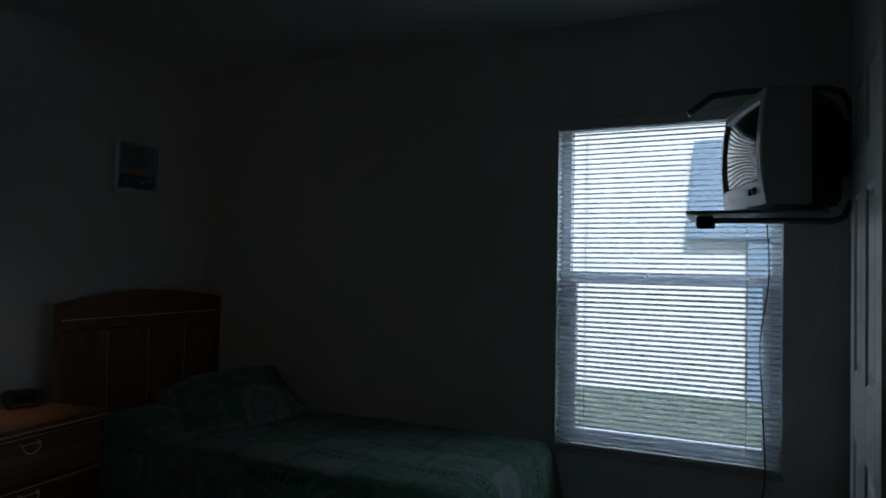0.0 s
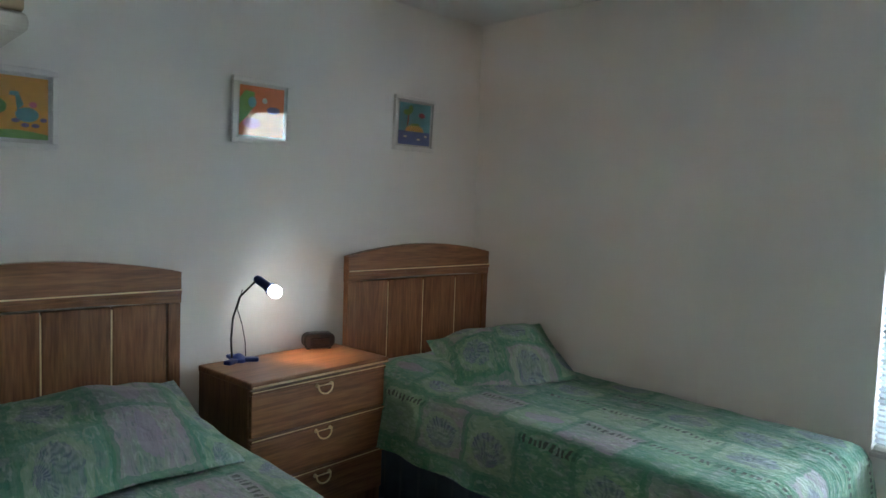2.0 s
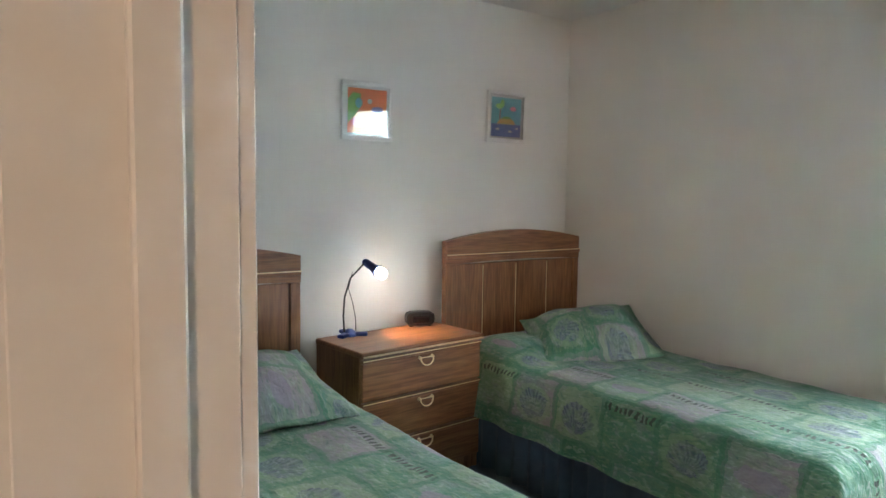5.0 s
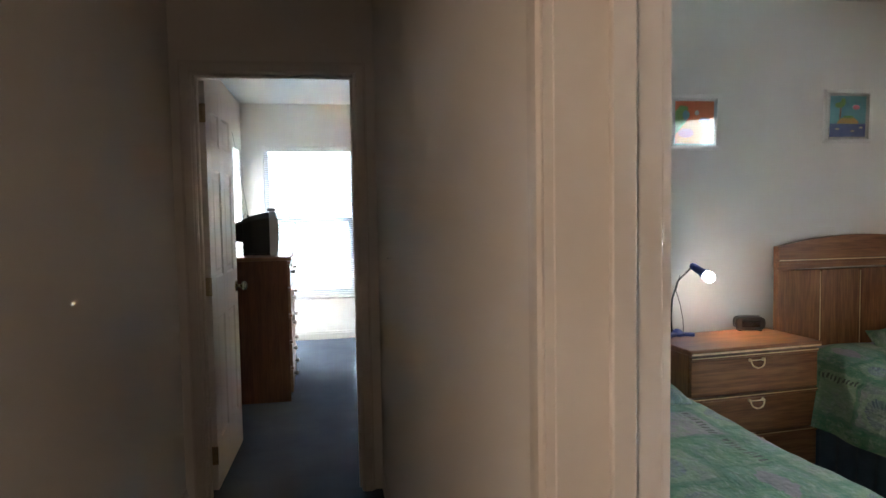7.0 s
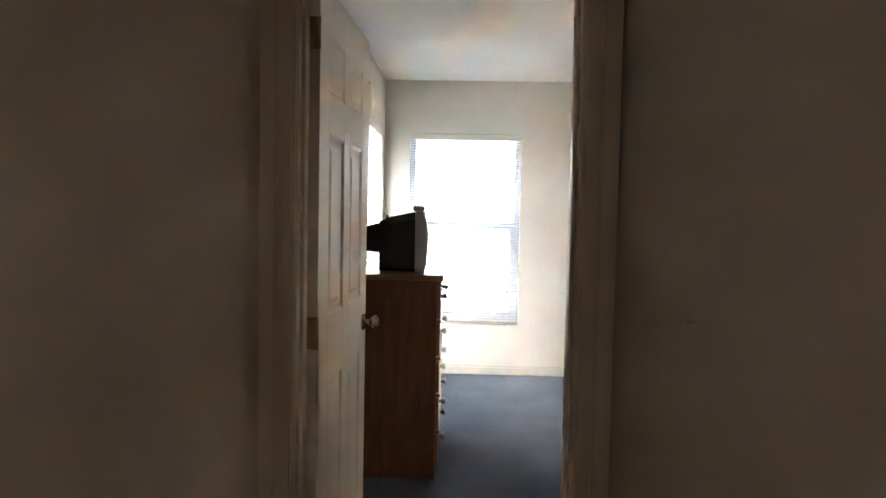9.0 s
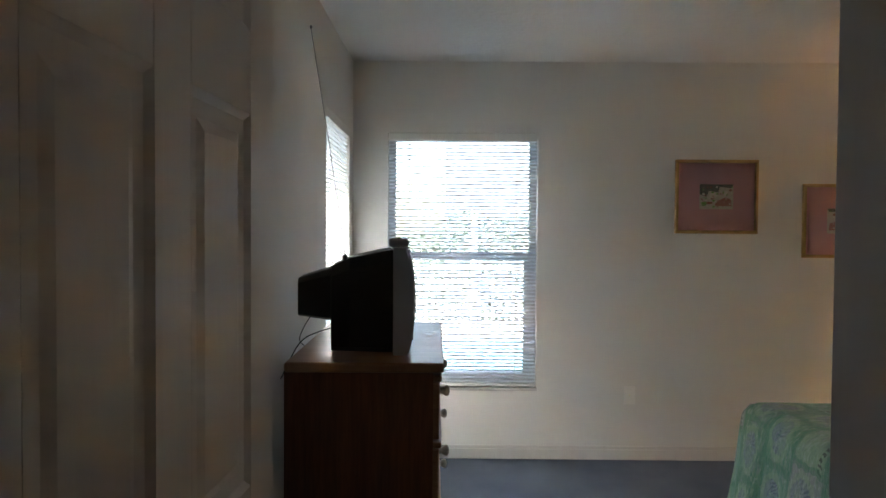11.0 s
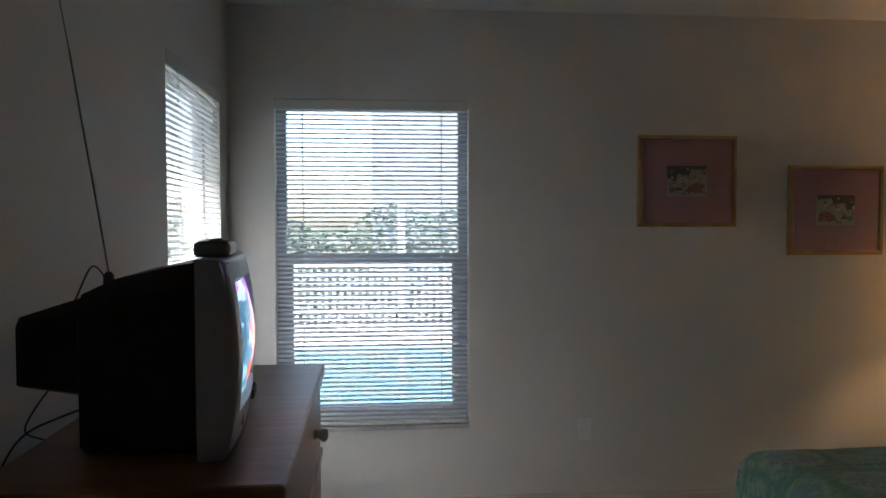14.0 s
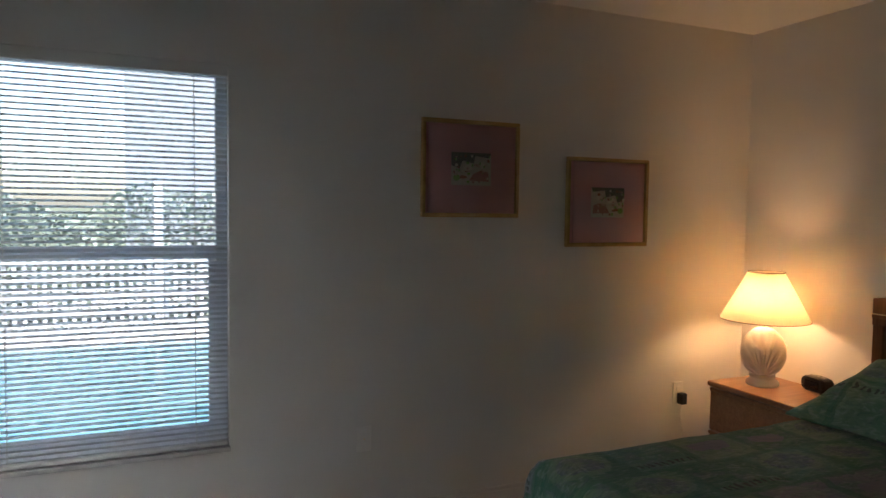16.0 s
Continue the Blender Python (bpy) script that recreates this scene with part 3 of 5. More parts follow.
def pillow(lx, ly, hgt, seed, flange=0.045):
    """A stuffed pillow in a sham with a flat, wavy flange."""
    bm = bmesh.new()
    fx, fy = 1 - 2 * flange / lx, 1 - 2 * flange / ly
    for side in (1, -1):
        def f(u, v, side=side):
            a, c = 2 * u - 1, 2 * v - 1
            x, y = a * lx / 2, c * ly / 2
            a1, c1 = min(1, abs(a) / fx), min(1, abs(c) / fy)
            k = (1 - a1 ** 2.8) ** 0.6 * (1 - c1 ** 2.8) ** 0.6
            pull = 1 - 0.05 * (1 - abs(a)) * abs(c) - 0.05 * (1 - abs(c)) * abs(a)
            n = noise.noise(Vector((x * 7 + seed, y * 7, seed)))
            n2 = noise.noise(Vector((x * 19 + seed, y * 19, seed + 2)))
            edge = max(a1, c1)
            z = side * (hgt / 2) * k * (1 + 0.2 * n + 0.08 * n2) + 0.0025 * side + 0.010 * n * edge - 0.016 * max(0.0, max(abs(a) - fx, abs(c) - fy)) * 8
            return (x * pull, y * pull, z)
        grid_mesh(bm, f, 40, 40, lambda u, v: (u * lx + seed * 1.3, v * ly + seed * 0.9))
    edges = [e for e in bm.edges if e.is_boundary]
    bmesh.ops.bridge_loops(bm, edges=edges)
    return bm


def headboard(width, height, grain_v, grain_h, parent, grooves=(0.26, 0.5, 0.74)):
    """An arched headboard in the plane x = 0, y across; front towards +x."""
    hb = empty("headboard", 0, 0, 0)
    hb.parent = parent
    t = 0.035
    hw = width / 2
    rise = 0.055
    arch_z = height - rise
    # arched top rail
    bm = bmesh.new()
    n = 28
    band = 0.125
    pts_top, pts_bot = [], []
    for i in range(n + 1):
        y = -hw + width * i / n
        k = 1 - (y / hw) ** 2
        pts_top.append((y, arch_z + rise * k))
        pts_bot.append((y, height - rise - band + 0.012 * k))
    for face, x in ((1, t + 0.008), (-1, 0.0)):
        vt = [bm.verts.new((x, y, z)) for y, z in pts_top]
        vb = [bm.verts.new((x, y, z)) for y, z in pts_bot]
        for i in range(n):
            bm.faces.new((vb[i], vb[i + 1], vt[i + 1], vt[i]))
        if face == 1:
            ft, fb = vt, vb
    for a, c in ((ft, vt), (fb, vb)):
        for i in range(n):
            bm.faces.new((a[i], a[i + 1], c[i + 1], c[i]))
    bm.faces.new((ft[0], fb[0], vb[0], vt[0]))
    bm.faces.new((ft[-1], fb[-1], vb[-1], vt[-1]))
    top = part("top_rail", bm, grain_h, hb)
    # moulding strip under the arch
    strip = bmesh.new()
    z = height - rise - band + 0.035
    box(strip, t + 0.006, -hw, z, t + 0.016, hw, z + 0.016, 0.003)
    part("moulding", strip, grain_h, hb)
    line = bmesh.new()
    box(line, t + 0.014, -hw, z + 0.016, t + 0.019, hw, z + 0.0215, 0.001, seg=1)
    part("gilt_line", line, BRASS, hb, "thin brass-coloured inlay line")
    # panel boards with gilt grooves
    lo = 0.30
    hi = height - rise - band
    cuts = [-hw + 0.05] + [-hw + width * g for g in grooves] + [hw - 0.05]
    for a, c in zip(cuts, cuts[1:]):
        bm = bmesh.new()
        box(bm, 0.004, a + 0.003, lo, t - 0.006, c - 0.003, hi, 0.003)
        part("board", bm, grain_v, hb)
    for g in cuts[1:-1]:
        bm = bmesh.new()
        box(bm, 0.010, g - 0.0028, lo, t - 0.008, g + 0.0028, hi - 0.012, 0.0)
        part("gilt_line", bm, BRASS, hb, "thin brass-coloured inlay line")
    for s in (-1, 1):
        bm = bmesh.new()
        box(bm, 0.0, s * (hw - 0.05), 0.0, t + 0.004, s * hw, hi, 0.004)
        part("post", bm, grain_v, hb)
    return hb


def bail_pull(parent, x, y, z, w=0.075, mat_=None):
    """A half-ring drawer pull on two posts, with a flat back bar."""
    bm = bmesh.new()
    pts = []
    for i in range(13):
        a = math.pi * i / 12
        pts.append((x + 0.012 + 0.006 * math.sin(a), y - w / 2 * math.cos(a), z - 0.036 * math.sin(a) ** 0.8))
    tube(bm, pts, 0.0038, 8)
    tube(bm, [(x + 0.011, y - w / 2, z), (x + 0.011, y + w / 2, z)], 0.003, 6)
    for s in (-1, 1):
        tube(bm, [(x, y + s * w / 2, z), (x + 0.014, y + s * w / 2, z)], [0.009, 0.005], 10)
    return part("drawer_pull", bm, mat_ or BRASS, parent, "bright brass half-ring pull", smooth=True)


def chest(name, m, w, d, h, n, gv, gh, label, category, top_over=0.012, trim_line=True, pulls=1, knobs=False, z0=0.07):
    """A chest of drawers: back at x = 0, front towards +x, y across."""
    c = empty(name, 0, 0, 0, label=label, category=category)
    c.matrix_world = m
    hw = w / 2
    th = 0.018
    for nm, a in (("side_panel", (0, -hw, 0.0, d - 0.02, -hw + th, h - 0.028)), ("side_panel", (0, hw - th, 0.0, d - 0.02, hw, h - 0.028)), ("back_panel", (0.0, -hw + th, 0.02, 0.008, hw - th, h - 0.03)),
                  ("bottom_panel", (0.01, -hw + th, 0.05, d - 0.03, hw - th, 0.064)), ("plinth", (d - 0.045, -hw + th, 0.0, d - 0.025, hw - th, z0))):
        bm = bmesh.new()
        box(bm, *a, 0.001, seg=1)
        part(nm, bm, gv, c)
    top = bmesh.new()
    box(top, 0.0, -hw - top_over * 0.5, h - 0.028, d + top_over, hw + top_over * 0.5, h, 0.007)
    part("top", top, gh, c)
    if trim_line:
        bm = bmesh.new()
        box(bm, d + top_over - 0.001, -hw, h - 0.024, d + top_over + 0.003, hw, h - 0.016, 0.001, seg=1)
        part("gilt_line", bm, BRASS, c, "thin brass-coloured edge strip")
    hh = (h - 0.034 - z0) / n
    for i in range(n):
        dr = empty("drawer", 0, 0, 0)
        dr.parent = c
        a, b = z0 + hh * i, z0 + hh * (i + 1)
        bm = bmesh.new()
        box(bm, d - 0.045, -hw + 0.006, a + 0.004, d - 0.002, hw - 0.006, b - 0.022, 0.004)
        part("drawer_front", bm, gh if not knobs else gh, dr)
        bm = bmesh.new()
        box(bm, d - 0.030, -hw + 0.004, b - 0.020, d + 0.004, hw - 0.004, b - 0.002, 0.004)
        part("lip", bm, gh, dr)
        if trim_line:
            bm = bmesh.new()
            box(bm, d + 0.003, -hw + 0.006, b - 0.009, d + 0.006, hw - 0.006, b - 0.005)
            part("gilt_line", bm, BRASS, dr, "thin brass-coloured edge strip")
        ys = [] if pulls == 0 else [0] if pulls == 1 else [-hw * 0.5, hw * 0.5]
        for y in ys:
            if knobs:
                bm = bmesh.new()
                lathe(bm, [(0.012, 0), (0.009, 0.008), (0.014, 0.016), (0.018, 0.024), (0.012, 0.031), (0.004, 0.033)], 16)
                bmesh.ops.transform(bm, matrix=Matrix.Translation((d - 0.002, y, (a + b) / 2)) @ Matrix.Rotation(radians(90), 4, "Y"), verts=bm.verts)
                part("knob", bm, CERAMIC, dr, "round ceramic knob with a wooden collar", smooth=True)
            else:
                bail_pull(dr, d - 0.002, y, b - 0.034)
    return c


CERAMIC = mat("glazed_ceramic", (0.44, 0.40, 0.34), 0.3)


def bed(name, x, y, rz, w, l, top, label, seed, hb=True, skirt=True, hb_h=1.12, hb_w=None, grains=None, drop=0.28):
    b = empty(name, x, y, 0, rz, label=label, category="bed")
    gv, gh = grains or (OAK_V, OAK_H)
    if hb:
        headboard(hb_w or w + 0.03, hb_h, gv, gh, b)
    bm = bmesh.new()
    box(bm, 0.05, -w / 2 + 0.02, 0.14, 0.05 + l, w / 2 - 0.02, 0.33, 0.02)
    part("box_spring", bm, SHEET, b)
    bm = bmesh.new()
    box(bm, 0.05, -w / 2 + 0.012, 0.335, 0.05 + l, w / 2 - 0.012, top - 0.012, 0.05, seg=3)
    part("mattress", bm, SHEET, b)
    if skirt:
        bm = bmesh.new()
        def f(u, v):
            per = 2 * l + w
            s = u * per
            ww = w / 2 + 0.004
            if s < l:
                px, py, nx, ny = s, -ww, 0, -1
            elif s < l + w:
                px, py, nx, ny = l, -ww + (s - l) * (2 * ww / w), 1, 0
            else:
                px, py, nx, ny = l - (s - l - w), ww, 0, 1
            k = 0.006 + 0.010 * (1 - v)
            pleat = k * math.sin(s * 62 + 1.5 * math.sin(s * 7)) + k * 0.5
            return (0.05 + px + nx * pleat, py + ny * pleat, 0.012 + v * 0.33)
        grid_mesh(bm, f, 420, 3, lambda u, v: (u, v))
        part("bed_skirt", bm, SKIRT, b, "dark blue gathered bed skirt", smooth=True)
    for i, (lx, ly) in enumerate(((0.12, -w / 2 + 0.08), (0.12, w / 2 - 0.08), (l - 0.05, -w / 2 + 0.08), (l - 0.05, w / 2 - 0.08))):
        bm = bmesh.new()
        lathe(bm, [(0.02, 0.0), (0.024, 0.02), (0.016, 0.04), (0.016, 0.14)], 12, (lx, ly, 0))
        part("leg", bm, BLACK, b)
    q = bedspread(w + 0.03, l + 0.02, top + 0.012, drop, drop + 0.02, seed)
    o = part("bedspread", q, QUILT, b, "green, aqua and lilac patchwork-print bedspread", smooth=True)
    o.location.x = 0.05
    return b


def lay_pillow(x, y, z, rx, ry, rz, lx, ly, hgt, seed, label):
    bm = pillow(lx, ly, hgt, seed)
    p = obj("pillow", bm, QUILT, None, label, smooth=True, category="pillow")
    p.matrix_world = pose(x, y, z, rx, ry, rz)
    return p


# twin bedroom
bed("bed", RA[0] + 0.08, 1.255, 0, 0.97, 1.98, 0.56, "made twin bed, oak headboard, green patchwork-print spread, dark blue skirt", 1.7, hb_w=1.0, hb_h=1.14)
bed("bed", RA[0] + 0.08, 3.07, 0, 0.92, 1.98, 0.56, "made twin bed against the wall, oak headboard, patchwork spread, blue skirt", 5.2, hb_w=0.995, hb_h=1.178)
lay_pillow(0.79, 1.23, 0.660, 2, 9, -3, 0.64, 0.78, 0.19, 2.1, "flat patchwork-print pillow lying on the twin bed below the headboard")
lay_pillow(0.75, 3.14, 0.662, 8, 18, -29, 0.54, 0.62, 0.20, 7.4, "plump patchwork-print pillow lying askew on the twin bed")
chest("nightstand", pose(RA[0] + 0.050, 2.205, 0, 0, 0, 5.5), 0.715, 0.385, 0.685, 3, OAK_V, OAK_H, "oak three-drawer nightstand with brass half-ring pulls between twin beds", "nightstand", z0=0.07)


def framed_picture(name, x, y, z, rz, w, h, fw, depth, frame_mat, label, mat_w=None, mat_mat=None, art=(), glass=True, lean=0.0):
    """A framed picture hanging on a wall; local x across, z up, its back at y = 0 and its front towards -y. art: flat shapes (material, points) on the sheet."""
    p = empty(name, x, y, z, rz, label=label, category="picture")
    p.matrix_world = Matrix.Translation((math.sin(radians(lean)) * h / 2, 0, 0)) @ pose(x, y, z, lean, 0, rz)
    hw, hh = w / 2, h / 2
    fr = bmesh.new()
    for a in ((-hw, -hh, hw, -hh + fw), (-hw, hh - fw, hw, hh), (-hw, -hh + fw, -hw + fw, hh - fw), (hw - fw, -hh + fw, hw, hh - fw)):
        box(fr, a[0], -depth, a[1], a[2], -0.001, a[3], min(0.004, fw / 4), seg=2)
    part("frame", fr, frame_mat, p)
    front = -depth * 0.5
    bm = bmesh.new()
    box(bm, -hw + fw, front, -hh + fw, hw - fw, -0.002, hh - fw)
    part("backing", bm, mat_mat or WHITE, p)
    iw, ih = (hw - fw - (mat_w or 0)), (hh - fw - (mat_w or 0))
    sheet = empty("print", 0, 0, 0)
    sheet.parent = p
    for i, (mt, pts) in enumerate(art):
        bm = bmesh.new()
        y = front - 0.0006 * (i + 1)
        vs = [bm.verts.new((iw * a, y, ih * c)) for a, c in pts]
        f = bm.faces.new(vs)
        r = bmesh.ops.extrude_face_region(bm, geom=[f])
        bmesh.ops.translate(bm, verts=[v for v in r["geom"] if isinstance(v, bmesh.types.BMVert)], vec=(0, 0.0005, 0))
        part("shape", bm, mt, sheet)
    if glass:
        bm = bmesh.new()
        yb = front - 0.0006 * (len(art) + 3)
        box(bm, -hw + fw, yb - 0.0015, -hh + fw, hw - fw, yb, hh - fw)
        g = part("glass", bm, GLASS, p, "clear picture glass")
    return p


def disc(cx, cy, rx, ry, n=18, a0=0.0, a1=360.0):
    return [(cx + rx * math.cos(radians(a0 + (a1 - a0) * i / n)), cy + ry * math.sin(radians(a0 + (a1 - a0) * i / n))) for i in range(n if a1 - a0 == 360 else n + 1)]


FULL = [(-1, -1), (1, -1), (1, 1), (-1, 1)]


def ink(name, c):
    return mat(name, c, 0.7, color2=tuple(min(1, v * 1.2 + 0.01) for v in c), scale=60)


ORANGE, AMBER, LEAFG, SKYB, SEAB, SAND, PINK, TRUNK, PURPLE, CREAM = (ink("ink_" + n, c) for n, c in (
    ("orange", (0.80, 0.22, 0.07)), ("amber", (0.80, 0.42, 0.07)), ("green", (0.22, 0.42, 0.10)), ("sky_blue", (0.20, 0.50, 0.56)),
    ("sea_blue", (0.13, 0.17, 0.42)), ("sand", (0.75, 0.45, 0.10)), ("pink", (0.70, 0.16, 0.20)), ("brown", (0.36, 0.13, 0.06)), ("violet", (0.22, 0.16, 0.36)), ("cream", (0.75, 0.70, 0.6))))
dino = [(AMBER, FULL), (LEAFG, [(-1, -1), (1, -1), (1, -0.84), (0.5, -0.76), (0, -0.72), (-0.5, -0.76), (-1, -0.85)]), (TRUNK, [(-0.56, -0.8), (-0.44, -0.8), (-0.48, -0.1), (-0.55, -0.1)]),
        (LEAFG, disc(-0.52, 0.0, 0.32, 0.26)), (SKYB, disc(0.38, -0.22, 0.34, 0.24)), (SKYB, [(0.1, -0.1), (0.28, 0.1), (0.12, 0.52), (-0.1, 0.5), (-0.14, 0.38), (0.04, 0.36)]),
        (PURPLE, disc(0.05, -0.42, 0.12, 0.07)), (PURPLE, disc(0.32, -0.56, 0.12, 0.07)), (PURPLE, disc(0.62, -0.56, 0.12, 0.07)), (PURPLE, disc(0.85, -0.36, 0.1, 0.07)), (PINK, disc(0.55, 0.12, 0.12, 0.1))]
scene2 = [(ORANGE, FULL), (LEAFG, [(-1, -0.6), (-0.4, 0.1), (-0.35, 0.75), (-0.75, 0.8), (-1, 0.5)]), (PINK, disc(-0.45, -0.5, 0.4, 0.22)), (SKYB, disc(-0.45, 0.35, 0.18, 0.22)), (PURPLE, disc(0.5, 0.1, 0.3, 0.14)), (CREAM, disc(0.1, 0.45, 0.12, 0.12))]
island = [(SKYB, FULL), (SEAB, [(-1, -1), (1, -1), (1, -0.35), (-1, -0.35)]), (SAND, disc(0, -0.36, 0.6, 0.34, 16, 0, 180)), (TRUNK, [(-0.5, -0.1), (-0.42, -0.1), (-0.38, 0.45), (-0.46, 0.45)]),
          (LEAFG, disc(-0.5, 0.55, 0.26, 0.14)), (LEAFG, disc(-0.3, 0.7, 0.14, 0.2)), (PINK, disc(0.42, 0.45, 0.2, 0.12)), (LEAFG, disc(0, -0.02, 0.3, 0.06)),
          (CREAM, disc(-0.6, -0.62, 0.12, 0.05)), (CREAM, disc(0.25, -0.72, 0.12, 0.05)), (CREAM, disc(0.7, -0.55, 0.1, 0.05))]
WHITEF = mat("white_lacquer_frame", (0.72, 0.71, 0.68), 0.35)
PX = RA[0] + 0.001
framed_picture("framed_picture", PX, 1.195, 1.685, 90, 0.285, 0.285, 0.022, 0.022, WHITEF, "white square frame, orange print of a blue dinosaur and tree", 0.012, WHITEF, dino, lean=1.8)
framed_picture("framed_picture", PX, 2.155, 1.775, 90, 0.285, 0.285, 0.022, 0.022, WHITEF, "white square frame with a red and green children's print", 0.012, WHITEF, scene2, lean=1.8)
framed_picture("framed_picture", PX, 3.05, 1.81, 90, 0.285, 0.285, 0.022, 0.022, WHITEF, "white square frame with a print of a desert island", 0.012, WHITEF, island, lean=1.8)

# desk lamp
BLUEP = mat("blue_plastic", (0.02, 0.05, 0.22), 0.35)
lamp = empty("desk_lamp", 0.42, 2.06, 0.6865, 0, "small blue desk lamp with a lit bulb on the oak nightstand", "lamp")
lamp.location = (0.27, 2.005, 0.6865)
bm = bmesh.new()
for a in (60, -60, 180):
    c, s = math.cos(radians(a)), math.sin(radians(a))
    box(bm, 0, -0.018, 0, 0.085, 0.018, 0.018, 0.006, Matrix.Rotation(radians(a), 4, "Z"))
lathe(bm, [(0.035, 0.0), (0.035, 0.014), (0.022, 0.026), (0.010, 0.034)], 20)
part("base", bm, BLUEP, lamp, smooth=False)
bm = bmesh.new()
arm = [(0, -0.03 + 0.015 * 0, 0.02), (0, -0.035, 0.10), (0.0, -0.028, 0.19), (0.005, 0.0, 0.28), (0.01, 0.070, 0.345)]
tube(bm, arm, 0.0045, 8)
part("arm", bm, BLACK, lamp, smooth=True)
bm = bmesh.new()
tube(bm, [(0.006, 0.03, 0.02), (0.006, 0.028, 0.08), (0.006, 0.012, 0.16), (0.004, -0.010, 0.23), (0.003, 0.012, 0.31)], 0.0022, 6)
part("cord", bm, BLACK, lamp, smooth=True)
head = empty("head", 0, 0, 0)
head.parent = lamp
bm = bmesh.new()
axis_m = Matrix.Translation((0.012, 0.088, 0.346)) @ Matrix.Rotation(radians(-35), 4, "Z") @ Matrix.Rotation(radians(-125), 4, "X")
lathe(bm, [(0.004, -0.028), (0.014, -0.022), (0.019, -0.01), (0.020, 0.035), (0.026, 0.05), (0.024, 0.052), (0.018, 0.036)], 20)
tube(bm, [(-0.03, 0, -0.012), (0.03, 0, -0.012)], 0.005, 8)
bmesh.ops.transform(bm, matrix=axis_m, verts=bm.verts)
part("socket", bm, BLUEP, head, smooth=True)
bm = bmesh.new()
lathe(bm, [(0.027, 0.05), (0.030, 0.056), (0.0335, 0.061), (0.032, 0.061), (0.0285, 0.056), (0.0255, 0.05)], 24, cap=False)
bmesh.ops.transform(bm, matrix=axis_m, verts=bm.verts)
part("shade", bm, mat("clear_blue_shade", (0.55, 0.65, 0.95), 0.1, trans=1.0), head, "clear bluish collar round the bulb", smooth=True)
bm = bmesh.new()
lathe(bm, [(0.012, 0.045), (0.015, 0.052), (0.022, 0.062), (0.027, 0.074), (0.028, 0.084), (0.025, 0.096), (0.018, 0.105), (0.009, 0.110), (0.002, 0.111)], 20)
bmesh.ops.transform(bm, matrix=axis_m, verts=bm.verts)
bulb = part("bulb", bm, mat("lit_bulb", (1, 1, 1), 0.3, emit=(1.0, 0.93, 0.82), strength=BULB_GLOW), head, "frosted bulb, lit", smooth=True)


spot = new("desk_lamp_beam", bpy.data.lights.new("desk_lamp_beam", "SPOT"))
spot.data.energy = 0.42
spot.data.color = (1.0, 0.62, 0.38)
spot.data.spot_size = radians(75)
spot.data.spot_blend = 0.6
spot.data.shadow_soft_size = 0.02
spot.matrix_world = look((0.27 + 0.08, 2.005 + 0.16, 0.92), (0.36, 2.30, 0.69))


def clock(x, y, z, rz, label):
    c = empty("clock_radio", x, y, z, rz, label, "clock")
    bm = bmesh.new()
    n = 20
    rings = []
    for xx, k in ((-0.038, 0.86), (-0.03, 1.0), (0.022, 1.0), (0.034, 0.9)):
        rings.append([bm.verts.new((xx, 0.075 * k * (abs(math.cos(a)) ** 0.55) * (1 if math.cos(a) > 0 else -1), 0.04 + 0.037 * k * (abs(math.sin(a)) ** 0.6) * (1 if math.sin(a) > 0 else -1))) for a in (2 * math.pi * i / n for i in range(n))])
    for r0, r1 in zip(rings, rings[1:]):
        for i in range(n):
            bm.faces.new((r0[i], r0[(i + 1) % n], r1[(i + 1) % n], r1[i]))
    bm.faces.new(rings[0][::-1])
    bm.faces.new(rings[-1])
    for s in (-1, 1):
        box(bm, -0.03, s * 0.05 - 0.008, 0.0, 0.02, s * 0.05 + 0.008, 0.006)
    part("case", bm, BLACK, c, smooth=False)
    bm = bmesh.new()
    box(bm, 0.032, -0.045, 0.022, 0.037, 0.045, 0.056, 0.003)
    part("display", bm, DARKGLASS, c, "dark display window")
    for i in range(3):
        bm = bmesh.new()
        box(bm, -0.01, -0.045 + 0.035 * i, 0.075, 0.006, -0.02 + 0.035 * i, 0.080, 0.0015, seg=1)
        part("button", bm, GREYP, c)
    return c


DARKGLASS = mat("dark_glass", (0.01, 0.01, 0.014), 0.08)
clock(0.235, 2.43, 0.6865, -18, "small black clock radio standing on the oak nightstand")

# wall cabinet over the bedroom door side
cab = empty("wall_cabinet", 1.40, 0.64, 1.66, 0, "small brown wall cabinet on a tan moulded shelf", "cabinet")
TAN = mat("tan_paint", (0.42, 0.33, 0.20), 0.5, color2=(0.46, 0.37, 0.24), scale=8)
BEIGE = mat("beige_paint", (0.46, 0.42, 0.36), 0.5)
bm = bmesh.new()
box(bm, -0.27, 0.001, 0.0, 0.27, 0.285, 0.035, 0.014, seg=3)
part("shelf_board", bm, BEIGE, cab)
bm = bmesh.new()
box(bm, -0.262, 0.001, 0.036, 0.262, 0.278, 0.075, 0.005)
part("moulding", bm, TAN, cab)
bm = bmesh.new()
box(bm, -0.25, 0.001, 0.076, 0.25, 0.265, 0.42, 0.004)
part("body", bm, mat("brown_laminate", (0.14, 0.075, 0.04), 0.45, color2=(0.18, 0.10, 0.055), scale=7), cab)
for s in (-1, 1):
    bm = bmesh.new()
    box(bm, s * 0.127 - 0.12, 0.266, 0.085, s * 0.127 + 0.12, 0.282, 0.41, 0.004)
    part("door", bm, OAK_V, cab)

